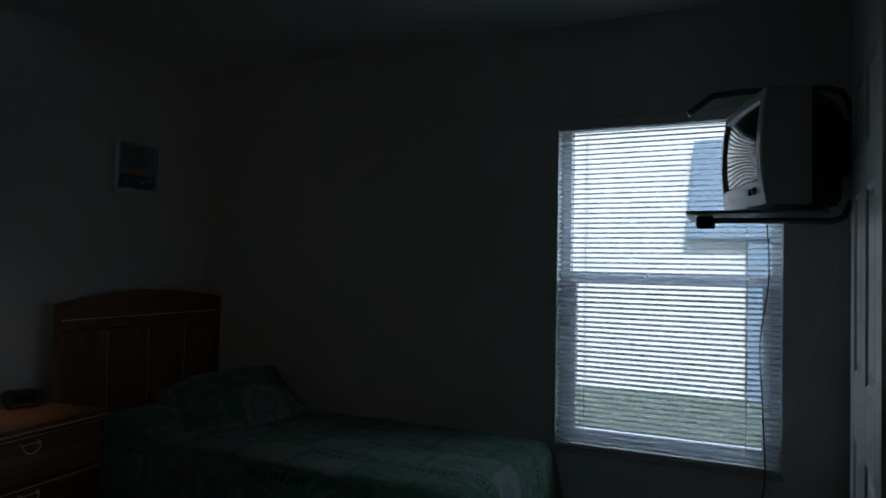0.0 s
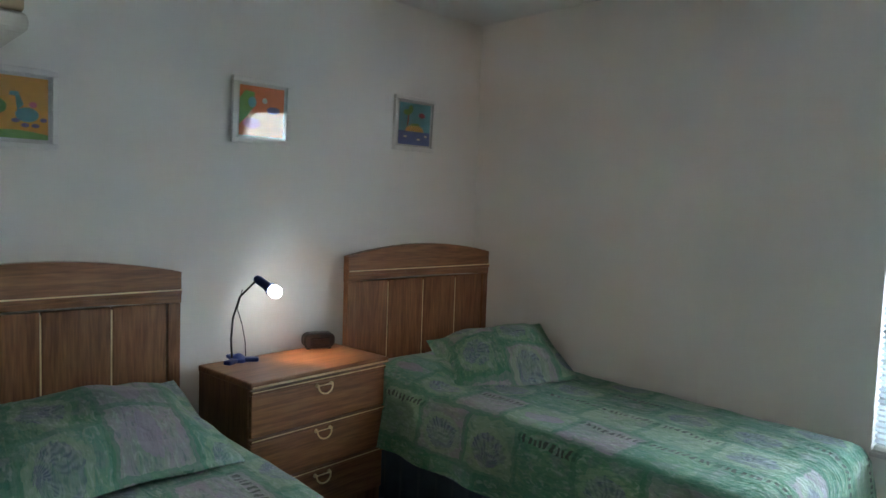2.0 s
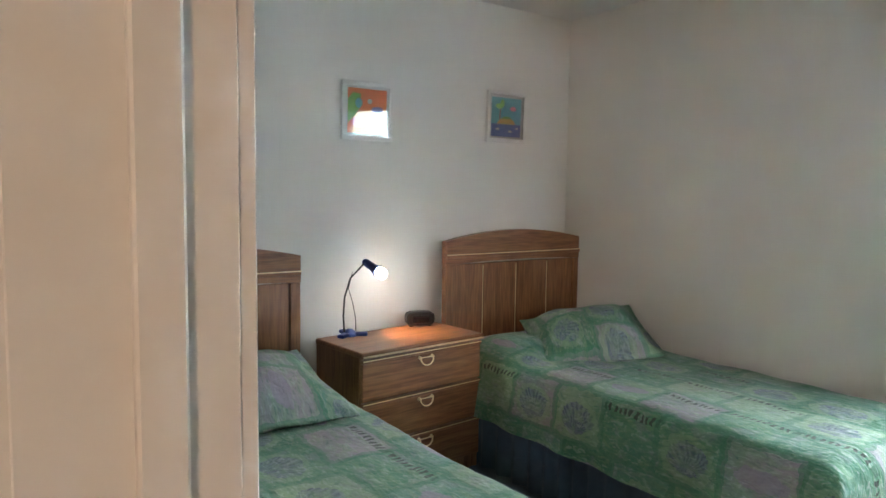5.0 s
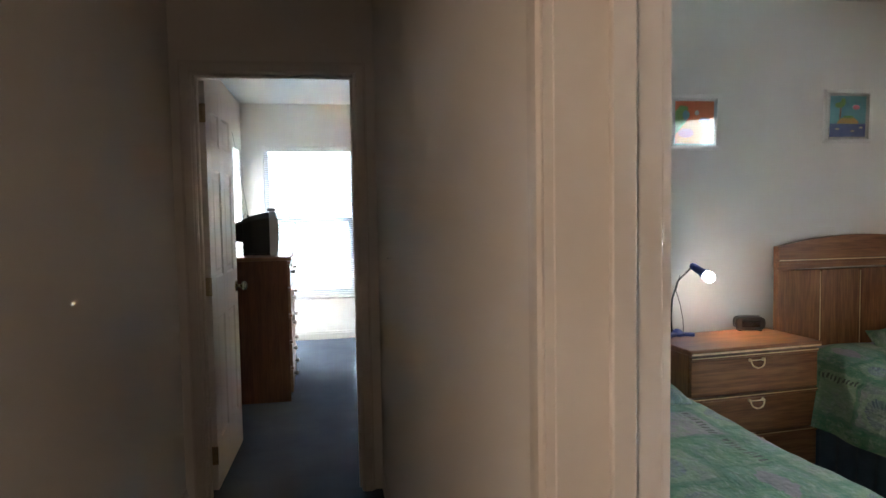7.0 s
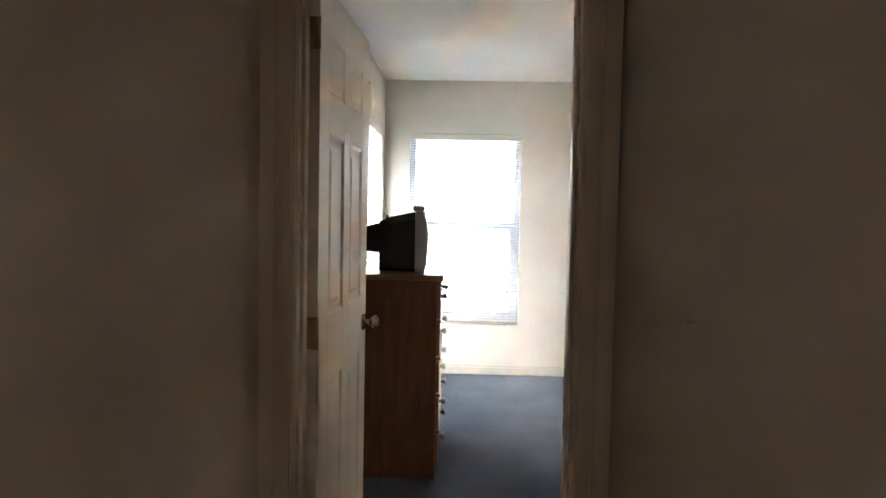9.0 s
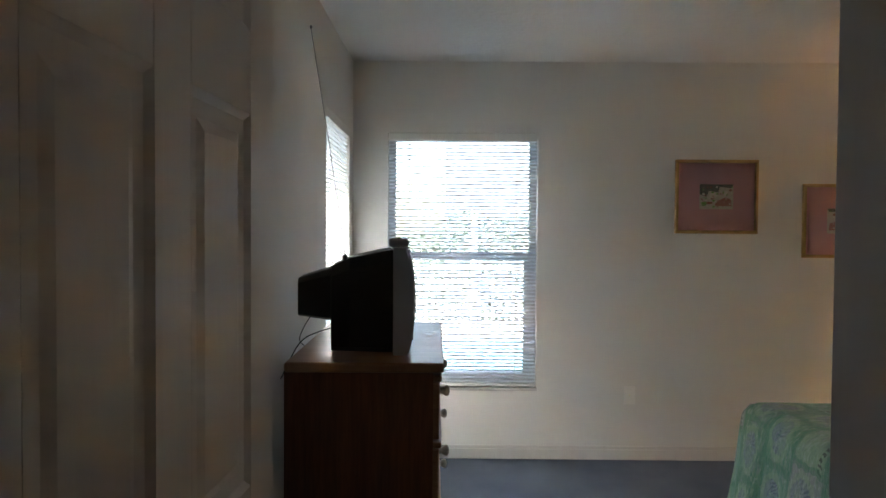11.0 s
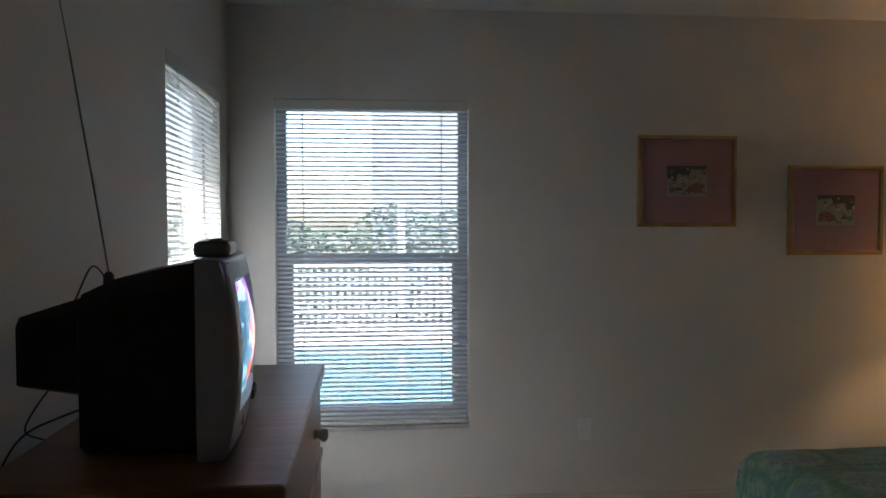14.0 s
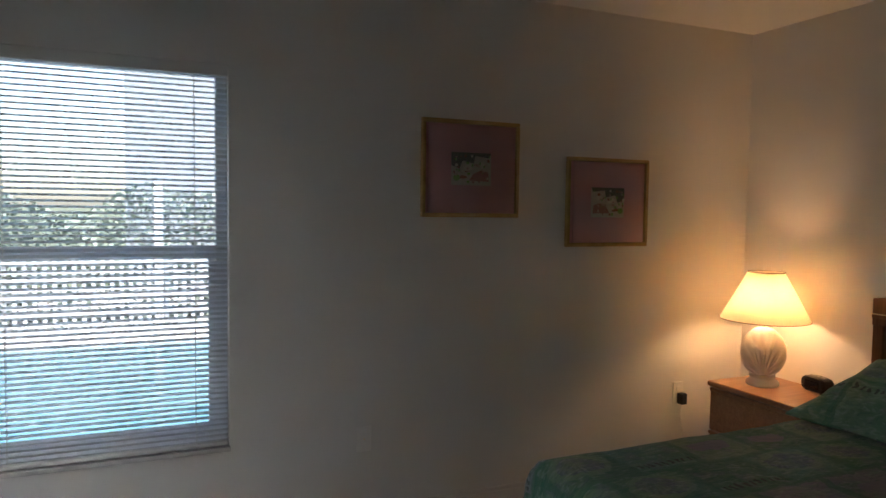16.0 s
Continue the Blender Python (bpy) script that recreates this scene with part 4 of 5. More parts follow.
# closet on the east wall
casing("casing_closet", "y", RA[2], -1, 2.35, 3.10, 2.03)
panel_door("closet_door", pose(RA[2] - 0.02, 3.095, 0, 0, 0, -90), 0.74, 2.02, "white six-panel closet door, shut", knob=False)

# television on a wall arm
CHROME = mat("grey_steel_tube", (0.18, 0.19, 0.20), 0.3, 0.9)


def television(name, m, w, h, dep, label, bezel, screen_mat, knobs=2, thick=0.09, neck=0.42):
    """A tube television; front towards +x, y across, standing at z = 0."""
    t = empty(name, 0, 0, 0, label=label, category="television")
    t.matrix_world = m
    hw = w / 2
    bm = bmesh.new()
    # bowed front round the picture tube
    sx0, sx1, sz0, sz1 = -hw + 0.035, hw - 0.035, h * 0.21, h - 0.035
    x0 = -thick

    def bow(y, z):
        return -0.020 * ((z - h / 2) / (h / 2)) ** 2 - 0.012 * (y / hw) ** 2

    ys = [-hw, sx0, sx0 * 0.5, 0.0, sx1 * 0.5, sx1, hw]
    zs = [0.0, h * 0.07, h * 0.14, sz0] + [sz0 + (sz1 - sz0) * k / 6 for k in range(1, 6)] + [sz1, h]
    ny, nz = len(ys) - 1, len(zs) - 1
    front = [[bm.verts.new((bow(y, z), y, z)) for z in zs] for y in ys]
    for a in range(ny):
        for c in range(nz):
            if not (1 <= a < ny - 1 and 3 <= c < nz - 1):
                bm.faces.new((front[a][c], front[a + 1][c], front[a + 1][c + 1], front[a][c + 1]))
    rim = [(a, 0) for a in range(ny)] + [(ny, c) for c in range(nz)] + [(a, nz) for a in range(ny, 0, -1)] + [(0, c) for c in range(nz, 0, -1)]
    back = [bm.verts.new((x0, ys[a], zs[c])) for a, c in rim]
    for k in range(len(rim)):
        (a, c), (a2, c2) = rim[k], rim[(k + 1) % len(rim)]
        bm.faces.new((front[a][c], front[a2][c2], back[(k + 1) % len(rim)], back[k]))
    bm.faces.new(back)
    inner = [(a, 3) for a in range(1, ny - 1)] + [(ny - 1, c) for c in range(3, nz - 1)] + [(a, nz - 1) for a in range(ny - 1, 1, -1)] + [(1, c) for c in range(nz - 1, 3, -1)]
    deep = []
    for a, c in inner:
        y, z = ys[a], zs[c]
        deep.append(bm.verts.new((bow(y, z) - 0.016, y + (0.010 if a == 1 else -0.010 if a == ny - 1 else 0), z + (0.010 if c == 3 else -0.010 if c == nz - 1 else 0))))
    for k in range(len(inner)):
        (a, c), (a2, c2) = inner[k], inner[(k + 1) % len(inner)]
        bm.faces.new((front[a][c], front[a2][c2], deep[(k + 1) % len(inner)], deep[k]))
    edge_pairs = {frozenset((front[rim[k][0]][rim[k][1]], front[rim[(k + 1) % len(rim)][0]][rim[(k + 1) % len(rim)][1]])) for k in range(len(rim))}
    bmesh.ops.bevel(bm, geom=[e for e in bm.edges if frozenset(e.verts) in edge_pairs], offset=0.008, segments=3, affect="EDGES", profile=0.5)
    part("bezel", bm, bezel, t)
    bm = bmesh.new()
    n = 14
    vs = [[None] * (n + 1) for _ in range(n + 1)]
    layer = bm.loops.layers.uv.verify()
    for i in range(n + 1):
        for j in range(n + 1):
            a, c = 2 * i / n - 1, 2 * j / n - 1
            y, z = sx0 + 0.009 + (sx1 - sx0 - 0.018) * i / n, sz0 + 0.009 + (sz1 - sz0 - 0.018) * j / n
            vs[i][j] = bm.verts.new((bow(y, z) - 0.012 + 0.012 * (1 - a * a) * (1 - c * c), y, z))
    for i in range(n):
        for j in range(n):
            f = bm.faces.new((vs[i][j], vs[i + 1][j], vs[i + 1][j + 1], vs[i][j + 1]))
            for lp, (u, v) in zip(f.loops, ((i, j), (i + 1, j), (i + 1, j + 1), (i, j + 1))):
                lp[layer].uv = (u / n, v / n)
    part("screen", bm, screen_mat, t, smooth=True)
    for k in range(6):
        bm = bmesh.new()
        box(bm, -dep * 0.52 - 0.0125 * k, hw * 0.80, h * 0.42, -dep * 0.52 - 0.0125 * k - 0.006, hw * 0.90, h * 0.50, 0.001, seg=1)
        part("vent_fin", bm, BLACK, t)
    bm = bmesh.new()
    rings = []
    for x, wy, za, zb in ((-thick - 0.001, hw - 0.006, 0.004, h - 0.006), (-thick - 0.04, hw - 0.012, 0.004, h - 0.012), (-thick - (dep - thick) * 0.45, hw * 0.86, 0.006, h * 0.90), (-dep * 0.72, hw * 0.70, h * 0.012, h * 0.82), (-dep * 0.725, hw * 0.68, h * 0.30, h * 0.80), (-dep, hw * 0.52, h * 0.34, h * 0.70)):
        b_ = 0.18
        ys = (-wy, -wy * (1 - b_), wy * (1 - b_), wy, wy, wy * (1 - b_), -wy * (1 - b_), -wy)
        zs = (za + (zb - za) * 0.06, za, za, za + (zb - za) * 0.06, zb - (zb - za) * 0.12, zb, zb, zb - (zb - za) * 0.12)
        rings.append([bm.verts.new((x, y, z)) for y, z in zip(ys, zs)])
    for a, c in zip(rings, rings[1:]):
        for i in range(8):
            bm.faces.new((a[i], a[(i + 1) % 8], c[(i + 1) % 8], c[i]))
    bm.faces.new(rings[0][::-1])
    bm.faces.new(rings[-1])
    part("housing", bm, BLACK, t)
    for i in range(knobs):
        bm = bmesh.new()
        lathe(bm, [(0.012, 0), (0.012, 0.009), (0.008, 0.012)], 14)
        bmesh.ops.transform(bm, matrix=Matrix.Translation((bow(hw * 0.7, h * 0.13) - 0.001, hw * 0.72 - 0.045 * i, h * 0.13)) @ Matrix.Rotation(radians(90), 4, "Y"), verts=bm.verts)
        part("button", bm, BLACK, t)
    bm = bmesh.new()
    box(bm, -0.022, -hw * 0.55, h * 0.10, -0.012, hw * 0.1, h * 0.17, 0.001, seg=1)
    part("control_flap", bm, bezel, t)
    return t


def screen_shader(name, colours, strength):
    m = bpy.data.materials.new(name)
    m.use_nodes = True
    nt = m.node_tree
    b = nt.nodes["Principled BSDF"]
    b.inputs["Base Color"].default_value = (0.02, 0.02, 0.022, 1)
    b.inputs["Roughness"].default_value = 0.08
    if strength:
        uv = nt.nodes.new("ShaderNodeUVMap")
        mp = nt.nodes.new("ShaderNodeMapping")
        mp.inputs["Scale"].default_value = (3.4, 4.4, 1)
        v = nt.nodes.new("ShaderNodeTexVoronoi")
        v.distance = "CHEBYCHEV"
        v.inputs["Scale"].default_value = 1.3
        nt.links.new(uv.outputs[0], mp.inputs[0])
        nt.links.new(mp.outputs[0], v.inputs["Vector"])
        r = nt.nodes.new("ShaderNodeValToRGB")
        r.color_ramp.interpolation = "CONSTANT"
        while len(r.color_ramp.elements) < len(colours):
            r.color_ramp.elements.new(0.5)
        for e, (p, c) in zip(r.color_ramp.elements, colours):
            e.position, e.color = p, (*c, 1)
        nt.links.new(v.outputs["Color"], r.inputs[0])
        nt.links.new(r.outputs[0], b.inputs["Emission Color"])
        b.inputs["Emission Strength"].default_value = strength
    return m


SCREEN_OFF = screen_shader("dark_screen", (), 0)
SCREEN_ON = screen_shader("lit_screen", ((0.0, (0.05, 0.15, 0.25)), (0.3, (0.9, 0.15, 0.08)), (0.42, (0.2, 0.55, 0.75)), (0.58, (0.35, 0.7, 0.9)), (0.72, (0.35, 0.1, 0.7)), (0.85, (0.1, 0.12, 0.15))), SCREEN_GLOW)
SILVER = mat("silver_plastic", (0.48, 0.48, 0.49), 0.35)
television("television", pose(3.02, 3.235, 1.549, 0, 0, 198), 0.50, 0.385, 0.40, "grey tube television, dark screen, on a wall arm by the window", SILVER, SCREEN_OFF, thick=0.17)
mount = empty("television_mount", 3.39, 3.30, 1.528, 0, "grey steel tube wall arm with a tray holding the television", "bracket")
bm = bmesh.new()
box(bm, 0.0, -0.05, -0.05, 0.019, 0.05, 0.40, 0.004)
part("wall_plate", bm, CHROME, mount)
for nm, pts in (("lower_arm", [(0.0, 0.0, 0.05), (-0.025, -0.01, -0.005), (-0.06, -0.03, -0.020), (-0.40, -0.13, -0.020), (-0.46, -0.15, -0.022)]),
                ("upper_arm", [(0.0, 0.0, 0.34), (-0.012, -0.004, 0.40), (-0.035, -0.012, 0.435), (-0.08, -0.03, 0.448), (-0.34, -0.11, 0.438), (-0.44, -0.14, 0.425), (-0.52, -0.17, 0.36)])):
    bm = bmesh.new()
    tube(bm, [Vector(q) for q in pts], 0.011, 10)
    part(nm, bm, CHROME, mount, smooth=True)
bm = bmesh.new()
box(bm, -0.53, -0.26, -0.008, -0.10, 0.20, 0.004, 0.003)
bmesh.ops.rotate(bm, verts=bm.verts, cent=(0, 0, 0), matrix=Matrix.Rotation(radians(4), 3, "Z"))
part("tray", bm, GREYP, mount)
bm = bmesh.new()
box(bm, -0.49, -0.19, -0.050, -0.43, -0.12, -0.009, 0.008)
part("clamp", bm, BLACK, mount)


def cable(name, pts, r, material, label):
    cu = []
    P = [Vector(p) for p in pts]
    for i in range(len(P) - 1):
        p0, p1, p2, p3 = P[max(i - 1, 0)], P[i], P[i + 1], P[min(i + 2, len(P) - 1)]
        for k in range(6):
            s = k / 6
            cu.append(0.5 * ((2 * p1) + (p2 - p0) * s + (2 * p0 - 5 * p1 + 4 * p2 - p3) * s * s + (3 * p1 - p0 - 3 * p2 + p3) * s ** 3))
    cu.append(P[-1])
    bm = bmesh.new()
    tube(bm, cu, r, 6)
    return obj(name, bm, material, None, label, smooth=True, category="cable")


cable("power_cord", [(3.12, 3.42, 1.56), (3.13, 3.46, 1.3), (3.10, 3.50, 1.05), (3.11, 3.53, 0.8), (3.12, 3.535, 0.52), (3.10, 3.53, 0.40)], 0.0028, BLACK, "thin black power cord hanging down the wall")
cable("aerial_cable", [(3.34, 3.46, 1.56), (3.35, 3.50, 1.35), (3.33, 3.53, 1.22), (3.22, 3.545, 0.8), (3.13, 3.545, 0.45)], 0.003, WHITE, "thin white aerial cable hanging slack down the wall")

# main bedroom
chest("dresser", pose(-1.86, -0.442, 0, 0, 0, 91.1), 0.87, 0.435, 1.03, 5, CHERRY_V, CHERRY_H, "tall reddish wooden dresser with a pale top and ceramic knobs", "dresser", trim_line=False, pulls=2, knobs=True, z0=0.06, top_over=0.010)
television("television", pose(-1.725, -0.084, 1.0315, 0, 0, 96.5), 0.37, 0.315, 0.36, "small silver tube television, lit coloured screen, on the dresser", SILVER, SCREEN_ON, thick=0.076)
box_ = empty("converter_box", -1.645, -0.132, 1.3475, 95, "small grey rounded box lying on top of the television", "box")
bm = bmesh.new()
box(bm, -0.03, -0.05, 0.0, 0.03, 0.05, 0.026, 0.009, seg=3)
part("case", bm, GREYP, box_)
for i in range(5):
    bm = bmesh.new()
    lathe(bm, [(0.005, 0), (0.005, 0.003), (0.003, 0.004)], 8, (0.0, -0.04 + 0.02 * i, 0.026))
    part("button", bm, BLACK, box_)
ant = empty("aerial", -1.60, -0.291, 1.275, 0, "long rod aerial on a small black foot behind the television", "aerial")
bm = bmesh.new()
lathe(bm, [(0.009, -0.03), (0.009, 0.025), (0.008, 0.045), (0.004, 0.05)], 14)
part("foot", bm, BLACK, ant, smooth=True)
bm = bmesh.new()
tube(bm, [(0, 0, 0.05), (0.01, -0.05, 0.4)], 0.0016, 6)
tube(bm, [(0.01, -0.05, 0.4), (0.02, -0.10, 0.72)], 0.0011, 6)
lathe(bm, [(0.001, 0), (0.004, 0.003), (0.004, 0.008), (0.001, 0.011)], 8, (0.02, -0.10, 0.718))
part("rod", bm, CHROME, ant, smooth=True)
cable("cord", [(-1.60, -0.29, 1.305), (-1.59, -0.31, 1.335), (-1.575, -0.325, 1.30), (-1.60, -0.36, 1.23), (-1.66, -0.38, 1.17)], 0.0015, BLACK, "thin black cord curling from the rod aerial")
cable("power_cord", [(-1.66, -0.40, 1.14), (-1.625, -0.420, 1.10), (-1.61, -0.430, 1.065), (-1.66, -0.425, 1.036)], 0.0015, BLACK, "thin black cord hanging behind the television")
cable("power_cord", [(-1.70, -0.30, 1.10), (-1.60, -0.37, 1.09), (-1.56, -0.42, 1.06), (-1.58, -0.48, 0.95)], 0.0018, BLACK, "thin black cord lying over the dresser's back edge")

ROSEMAT = mat("dusty_rose_board", (0.70, 0.36, 0.38), 0.85, color2=(0.74, 0.39, 0.41), scale=5)
photo = [(ink("ink_pale_view", (0.62, 0.57, 0.48)), FULL), (ink("ink_dark_leaves", (0.13, 0.13, 0.10)), [(-1, 0.2), (-0.6, 0.0), (-0.45, 0.5), (0.1, 0.35), (0.2, 0.8), (0.9, 0.7), (1, 1), (-1, 1)]),
         (ink("ink_red_flowers", (0.46, 0.20, 0.15)), [(-0.1, -0.7), (0.9, -0.75), (0.85, -0.2), (0.5, -0.05), (0.1, -0.3)]), (CREAM, disc(-0.2, 0.1, 0.25, 0.22)), (TRUNK, disc(-0.45, -0.5, 0.22, 0.1)), (CREAM, disc(0.55, 0.3, 0.16, 0.14)), (LEAFG, disc(-0.75, -0.55, 0.16, 0.2))]
prng = random.Random(12)
for k in range(46):
    px_, py_ = prng.uniform(-0.9, 0.9), prng.uniform(-0.85, 0.85)
    photo.append(((CREAM, TRUNK, ink("ink_pale_pink", (0.60, 0.42, 0.36)), LEAFG)[k % 4], disc(px_, py_, prng.uniform(0.03, 0.09), prng.uniform(0.04, 0.10), 7)))
photo2 = [(m_, [(-a, c) for a, c in pts][::-1]) for m_, pts in photo]
for y, z, art, lab in ((1.642, 1.615, photo, "gilt frame, wide rose mat round a small garden photograph"), (2.415, 1.473, photo2, "gilt frame, rose mat, small photograph of trees and flowers")):
    framed_picture("framed_picture", R2[0] + 0.001, y, z, 90, 0.50, 0.447, 0.020, 0.024, GOLD, lab, 0.128, ROSEMAT, art)

bed("bed", -2.14, R2[3] - 0.003, -90, 1.28, 1.90, 0.60, "made double bed with a wooden headboard and patchwork-print spread", 3.1, hb_w=1.60, hb_h=1.10, grains=(CHERRY_V, CHERRY_V), skirt=True, drop=0.47)
lay_pillow(-2.42, 2.90, 0.735, 16, 0, 3, 0.72, 0.62, 0.20, 4.4, "patchwork-print pillow lying on the double bed near the lamp")
bpy.context.view_layer.objects.active = None
lay_pillow(-1.74, 2.91, 0.730, 15, 0, -2, 0.64, 0.60, 0.20, 9.4, "patchwork-print pillow lying on the far half of the double bed")
chest("nightstand", pose(-3.258, R2[3] - 0.016, 0, 0, 0, -90), 0.58, 0.40, 0.55, 2, CHERRY_V, CHERRY_H, "reddish wooden corner nightstand with plain drawers, under the shell lamp", "nightstand", trim_line=False, pulls=0, z0=0.06)

# shell lamp
sl = empty("table_lamp", -3.375, 3.15, 0.5515, 0, "white ceramic scallop-shell lamp, lit cream shade, on the nightstand", "lamp")
SHELL = mat("white_ceramic", (0.66, 0.62, 0.56), 0.35)
bm = bmesh.new()
lathe(bm, [(0.075, 0.0), (0.080, 0.008), (0.078, 0.022), (0.060, 0.032), (0.058, 0.045), (0.064, 0.052), (0.050, 0.060)], 32)
part("foot", bm, SHELL, sl, smooth=True)
bm = bmesh.new()
nu, nv = 96, 20
SH_T = Matrix.Rotation(radians(45), 4, "Z")
rows = []
for side in (-1, 1):
    sheet = []
    for i in range(nu + 1):
        a = radians(-80 + 160 * i / nu)
        rib = abs(math.sin(11 * math.pi * i / nu))
        reach = 0.222 * math.cos(a) ** 0.7 + 0.026
        row = []
        for j in range(nv + 1):
            v = j / nv
            rho = reach * v * (1 + 0.012 * rib * v)
            thick = 0.056 * math.sin(math.pi * (0.30 + 0.70 * v)) ** 0.55 if v < 1 else 0.0
            y = side * thick * (0.86 + 0.14 * rib * min(1, 2.5 * v))
            row.append(bm.verts.new(SH_T @ Vector((rho * math.sin(a) * 0.74, y, 0.052 + rho * math.cos(a)))))
        sheet.append(row)
    for r0, r1 in zip(sheet, sheet[1:]):
        for k in range(nv):
            q = (r0[k], r0[k + 1], r1[k + 1], r1[k])
            bm.faces.new(q if side > 0 else q[::-1])
bmesh.ops.remove_doubles(bm, verts=bm.verts, dist=0.0005)
part("shell", bm, SHELL, sl, "fluted scallop shell body", smooth=True)
bm = bmesh.new()
tube(bm, [(0, 0, 0.30), (0, 0, 0.38)], 0.008, 10)
tube(bm, [(0, 0, 0.38), (0, 0, 0.43)], 0.018, 12)
part("stem", bm, BRASS, sl, smooth=True)
bm = bmesh.new()
zb, zt, rb, rt = 0.338, 0.580, 0.214, 0.086
lathe(bm, [(rb, zb), (rt, zt), (rt - 0.0015, zt), (rb - 0.0015, zb)], 48, cap=False)
sm = bpy.data.materials.new("lamp_shade_cloth")
sm.use_nodes = True
nt = sm.node_tree
nt.nodes.remove(nt.nodes["Principled BSDF"])
tr, df, mx = nt.nodes.new("ShaderNodeBsdfTranslucent"), nt.nodes.new("ShaderNodeBsdfDiffuse"), nt.nodes.new("ShaderNodeMixShader")
tr.inputs[0].default_value = (0.92, 0.83, 0.68, 1)
df.inputs[0].default_value = (0.75, 0.66, 0.5, 1)
mx.inputs[0].default_value = 0.68
nt.links.new(df.outputs[0], mx.inputs[1])
nt.links.new(tr.outputs[0], mx.inputs[2])
nt.links.new(mx.outputs[0], nt.nodes["Material Output"].inputs[0])
part("shade", bm, sm, sl, "cream cone shade glowing from the lit bulb", smooth=True)
for r, z in ((rb, zb), (rt, zt)):
    bm = bmesh.new()
    tube(bm, [((r + 0.001) * math.cos(a), (r + 0.001) * math.sin(a), z) for a in (2 * math.pi * i / 48 for i in range(48))], 0.0020, 6, closed=True)
    part("shade_rim", bm, mat("dark_trim_cord", (0.16, 0.10, 0.05), 0.7), sl, "dark trim cord", smooth=True)
bm = bmesh.new()
for a in (0, 120, 240):
    tube(bm, [(0.01 * math.cos(radians(a)), 0.01 * math.sin(radians(a)), 0.43), (rt * math.cos(radians(a)), rt * math.sin(radians(a)), zt - 0.003)], 0.0015, 5)
part("spider", bm, BRASS, sl)
pl = new("lamp_bulb", bpy.data.lights.new("lamp_bulb", "POINT"))
pl.data.energy = SHELL_POWER
pl.data.color = (1.0, 0.58, 0.28)
pl.data.shadow_soft_size = 0.05
pl.location = (-3.375, 3.15, 0.5515 + 0.445)
clock(-3.17, 3.29, 0.5515, -100, "small black clock radio standing on the corner nightstand")


def wall_plate(name, x, y, z, rz, label, kind_, plug=False):
    p = empty(name, x, y, z, rz, label, kind_)
    bm = bmesh.new()
    box(bm, -0.035, -0.006, -0.057, 0.035, 0.0, 0.057, 0.003)
    part("plate", bm, IVORY, p)
    if name == "light_switch":
        bm = bmesh.new()
        box(bm, -0.005, -0.016, -0.012, 0.005, -0.006, 0.006, 0.002)
        part("toggle", bm, IVORY, p)
    else:
        for s in (-1, 1):
            bm = bmesh.new()
            lathe(bm, [(0.016, 0), (0.016, 0.003), (0.014, 0.004)], 16)
            bmesh.ops.transform(bm, matrix=Matrix.Translation((0, -0.0055, s * 0.02)) @ Matrix.Rotation(radians(90), 4, "X"), verts=bm.verts)
            part("socket", bm, IVORY, p)
    bm = bmesh.new()
    lathe(bm, [(0.003, 0), (0.003, 0.002)], 8)
    bmesh.ops.transform(bm, matrix=Matrix.Translation((0, -0.0055, 0)) @ Matrix.Rotation(radians(90), 4, "X"), verts=bm.verts)
    part("screw", bm, BRASS, p)
    return p


IVORY = mat("ivory_plastic", (0.82, 0.80, 0.76), 0.35)
wall_plate("wall_outlet", R2[0] + 0.0005, 1.137, 0.40, 90, "ivory double wall outlet low on the wall", "outlet")
wall_plate("wall_outlet", R2[0] + 0.0005, 2.925, 0.445, 90, "ivory double wall outlet with a black plug adapter", "outlet")
ad = empty("plug_adapter", R2[0] + 0.008, 2.93, 0.420, 90, "black plug adapter in the wall outlet beside the nightstand", "adapter")
bm = bmesh.new()
box(bm, -0.02, -0.045, -0.035, 0.02, -0.003, 0.025, 0.006)
part("case", bm, BLACK, ad)
cable("power_cord", [(R2[0] + 0.03, 2.93, 0.39), (R2[0] + 0.03, 2.925, 0.33), (R2[0] + 0.04, 2.93, 0.25), (R2[0] + 0.06, 2.98, 0.12), (R2[0] + 0.1, 3.03, 0.02)], 0.0022, WHITE, "thin pale cord hanging from the plug adapter")
wall_plate("light_switch", -0.235, 0.4995, 1.115, 0, "ivory light switch on the wall by the bedroom door", "switch")
wall_plate("light_switch", 0.77, 0.5195, 1.12, 0, "ivory light switch on the hall wall", "switch")

nail = empty("nail", 0.815, 0.505, 1.166, 0, "small bright nail head standing out of the hall wall", "nail")
bm = bmesh.new()
lathe(bm, [(0.0015, -0.004), (0.0015, 0.012), (0.0045, 0.012), (0.0045, 0.0135), (0.002, 0.015)], 12)
bmesh.ops.transform(bm, matrix=Matrix.Rotation(radians(90), 4, "X"), verts=bm.verts)
part("head", bm, mat("zinc_plated_steel", (0.85, 0.84, 0.82), 0.25, 0.3), nail, smooth=True)

# outside
STUCCO = mat("sunlit_stucco", (0.62, 0.60, 0.56), 0.9, color2=(0.70, 0.68, 0.64), scale=3, bump=0.3, bump_scale=60)
# Dark blue-grey carries the shade, as these faces stand in the sun.
STUCCO_SHADED = mat("shade_toned_stucco", (0.16, 0.22, 0.30), 0.9, color2=(0.20, 0.26, 0.34), scale=3)
ROOFM = mat("roof_shingle", (0.30, 0.29, 0.28), 0.9, color2=(0.36, 0.34, 0.33), scale=20)


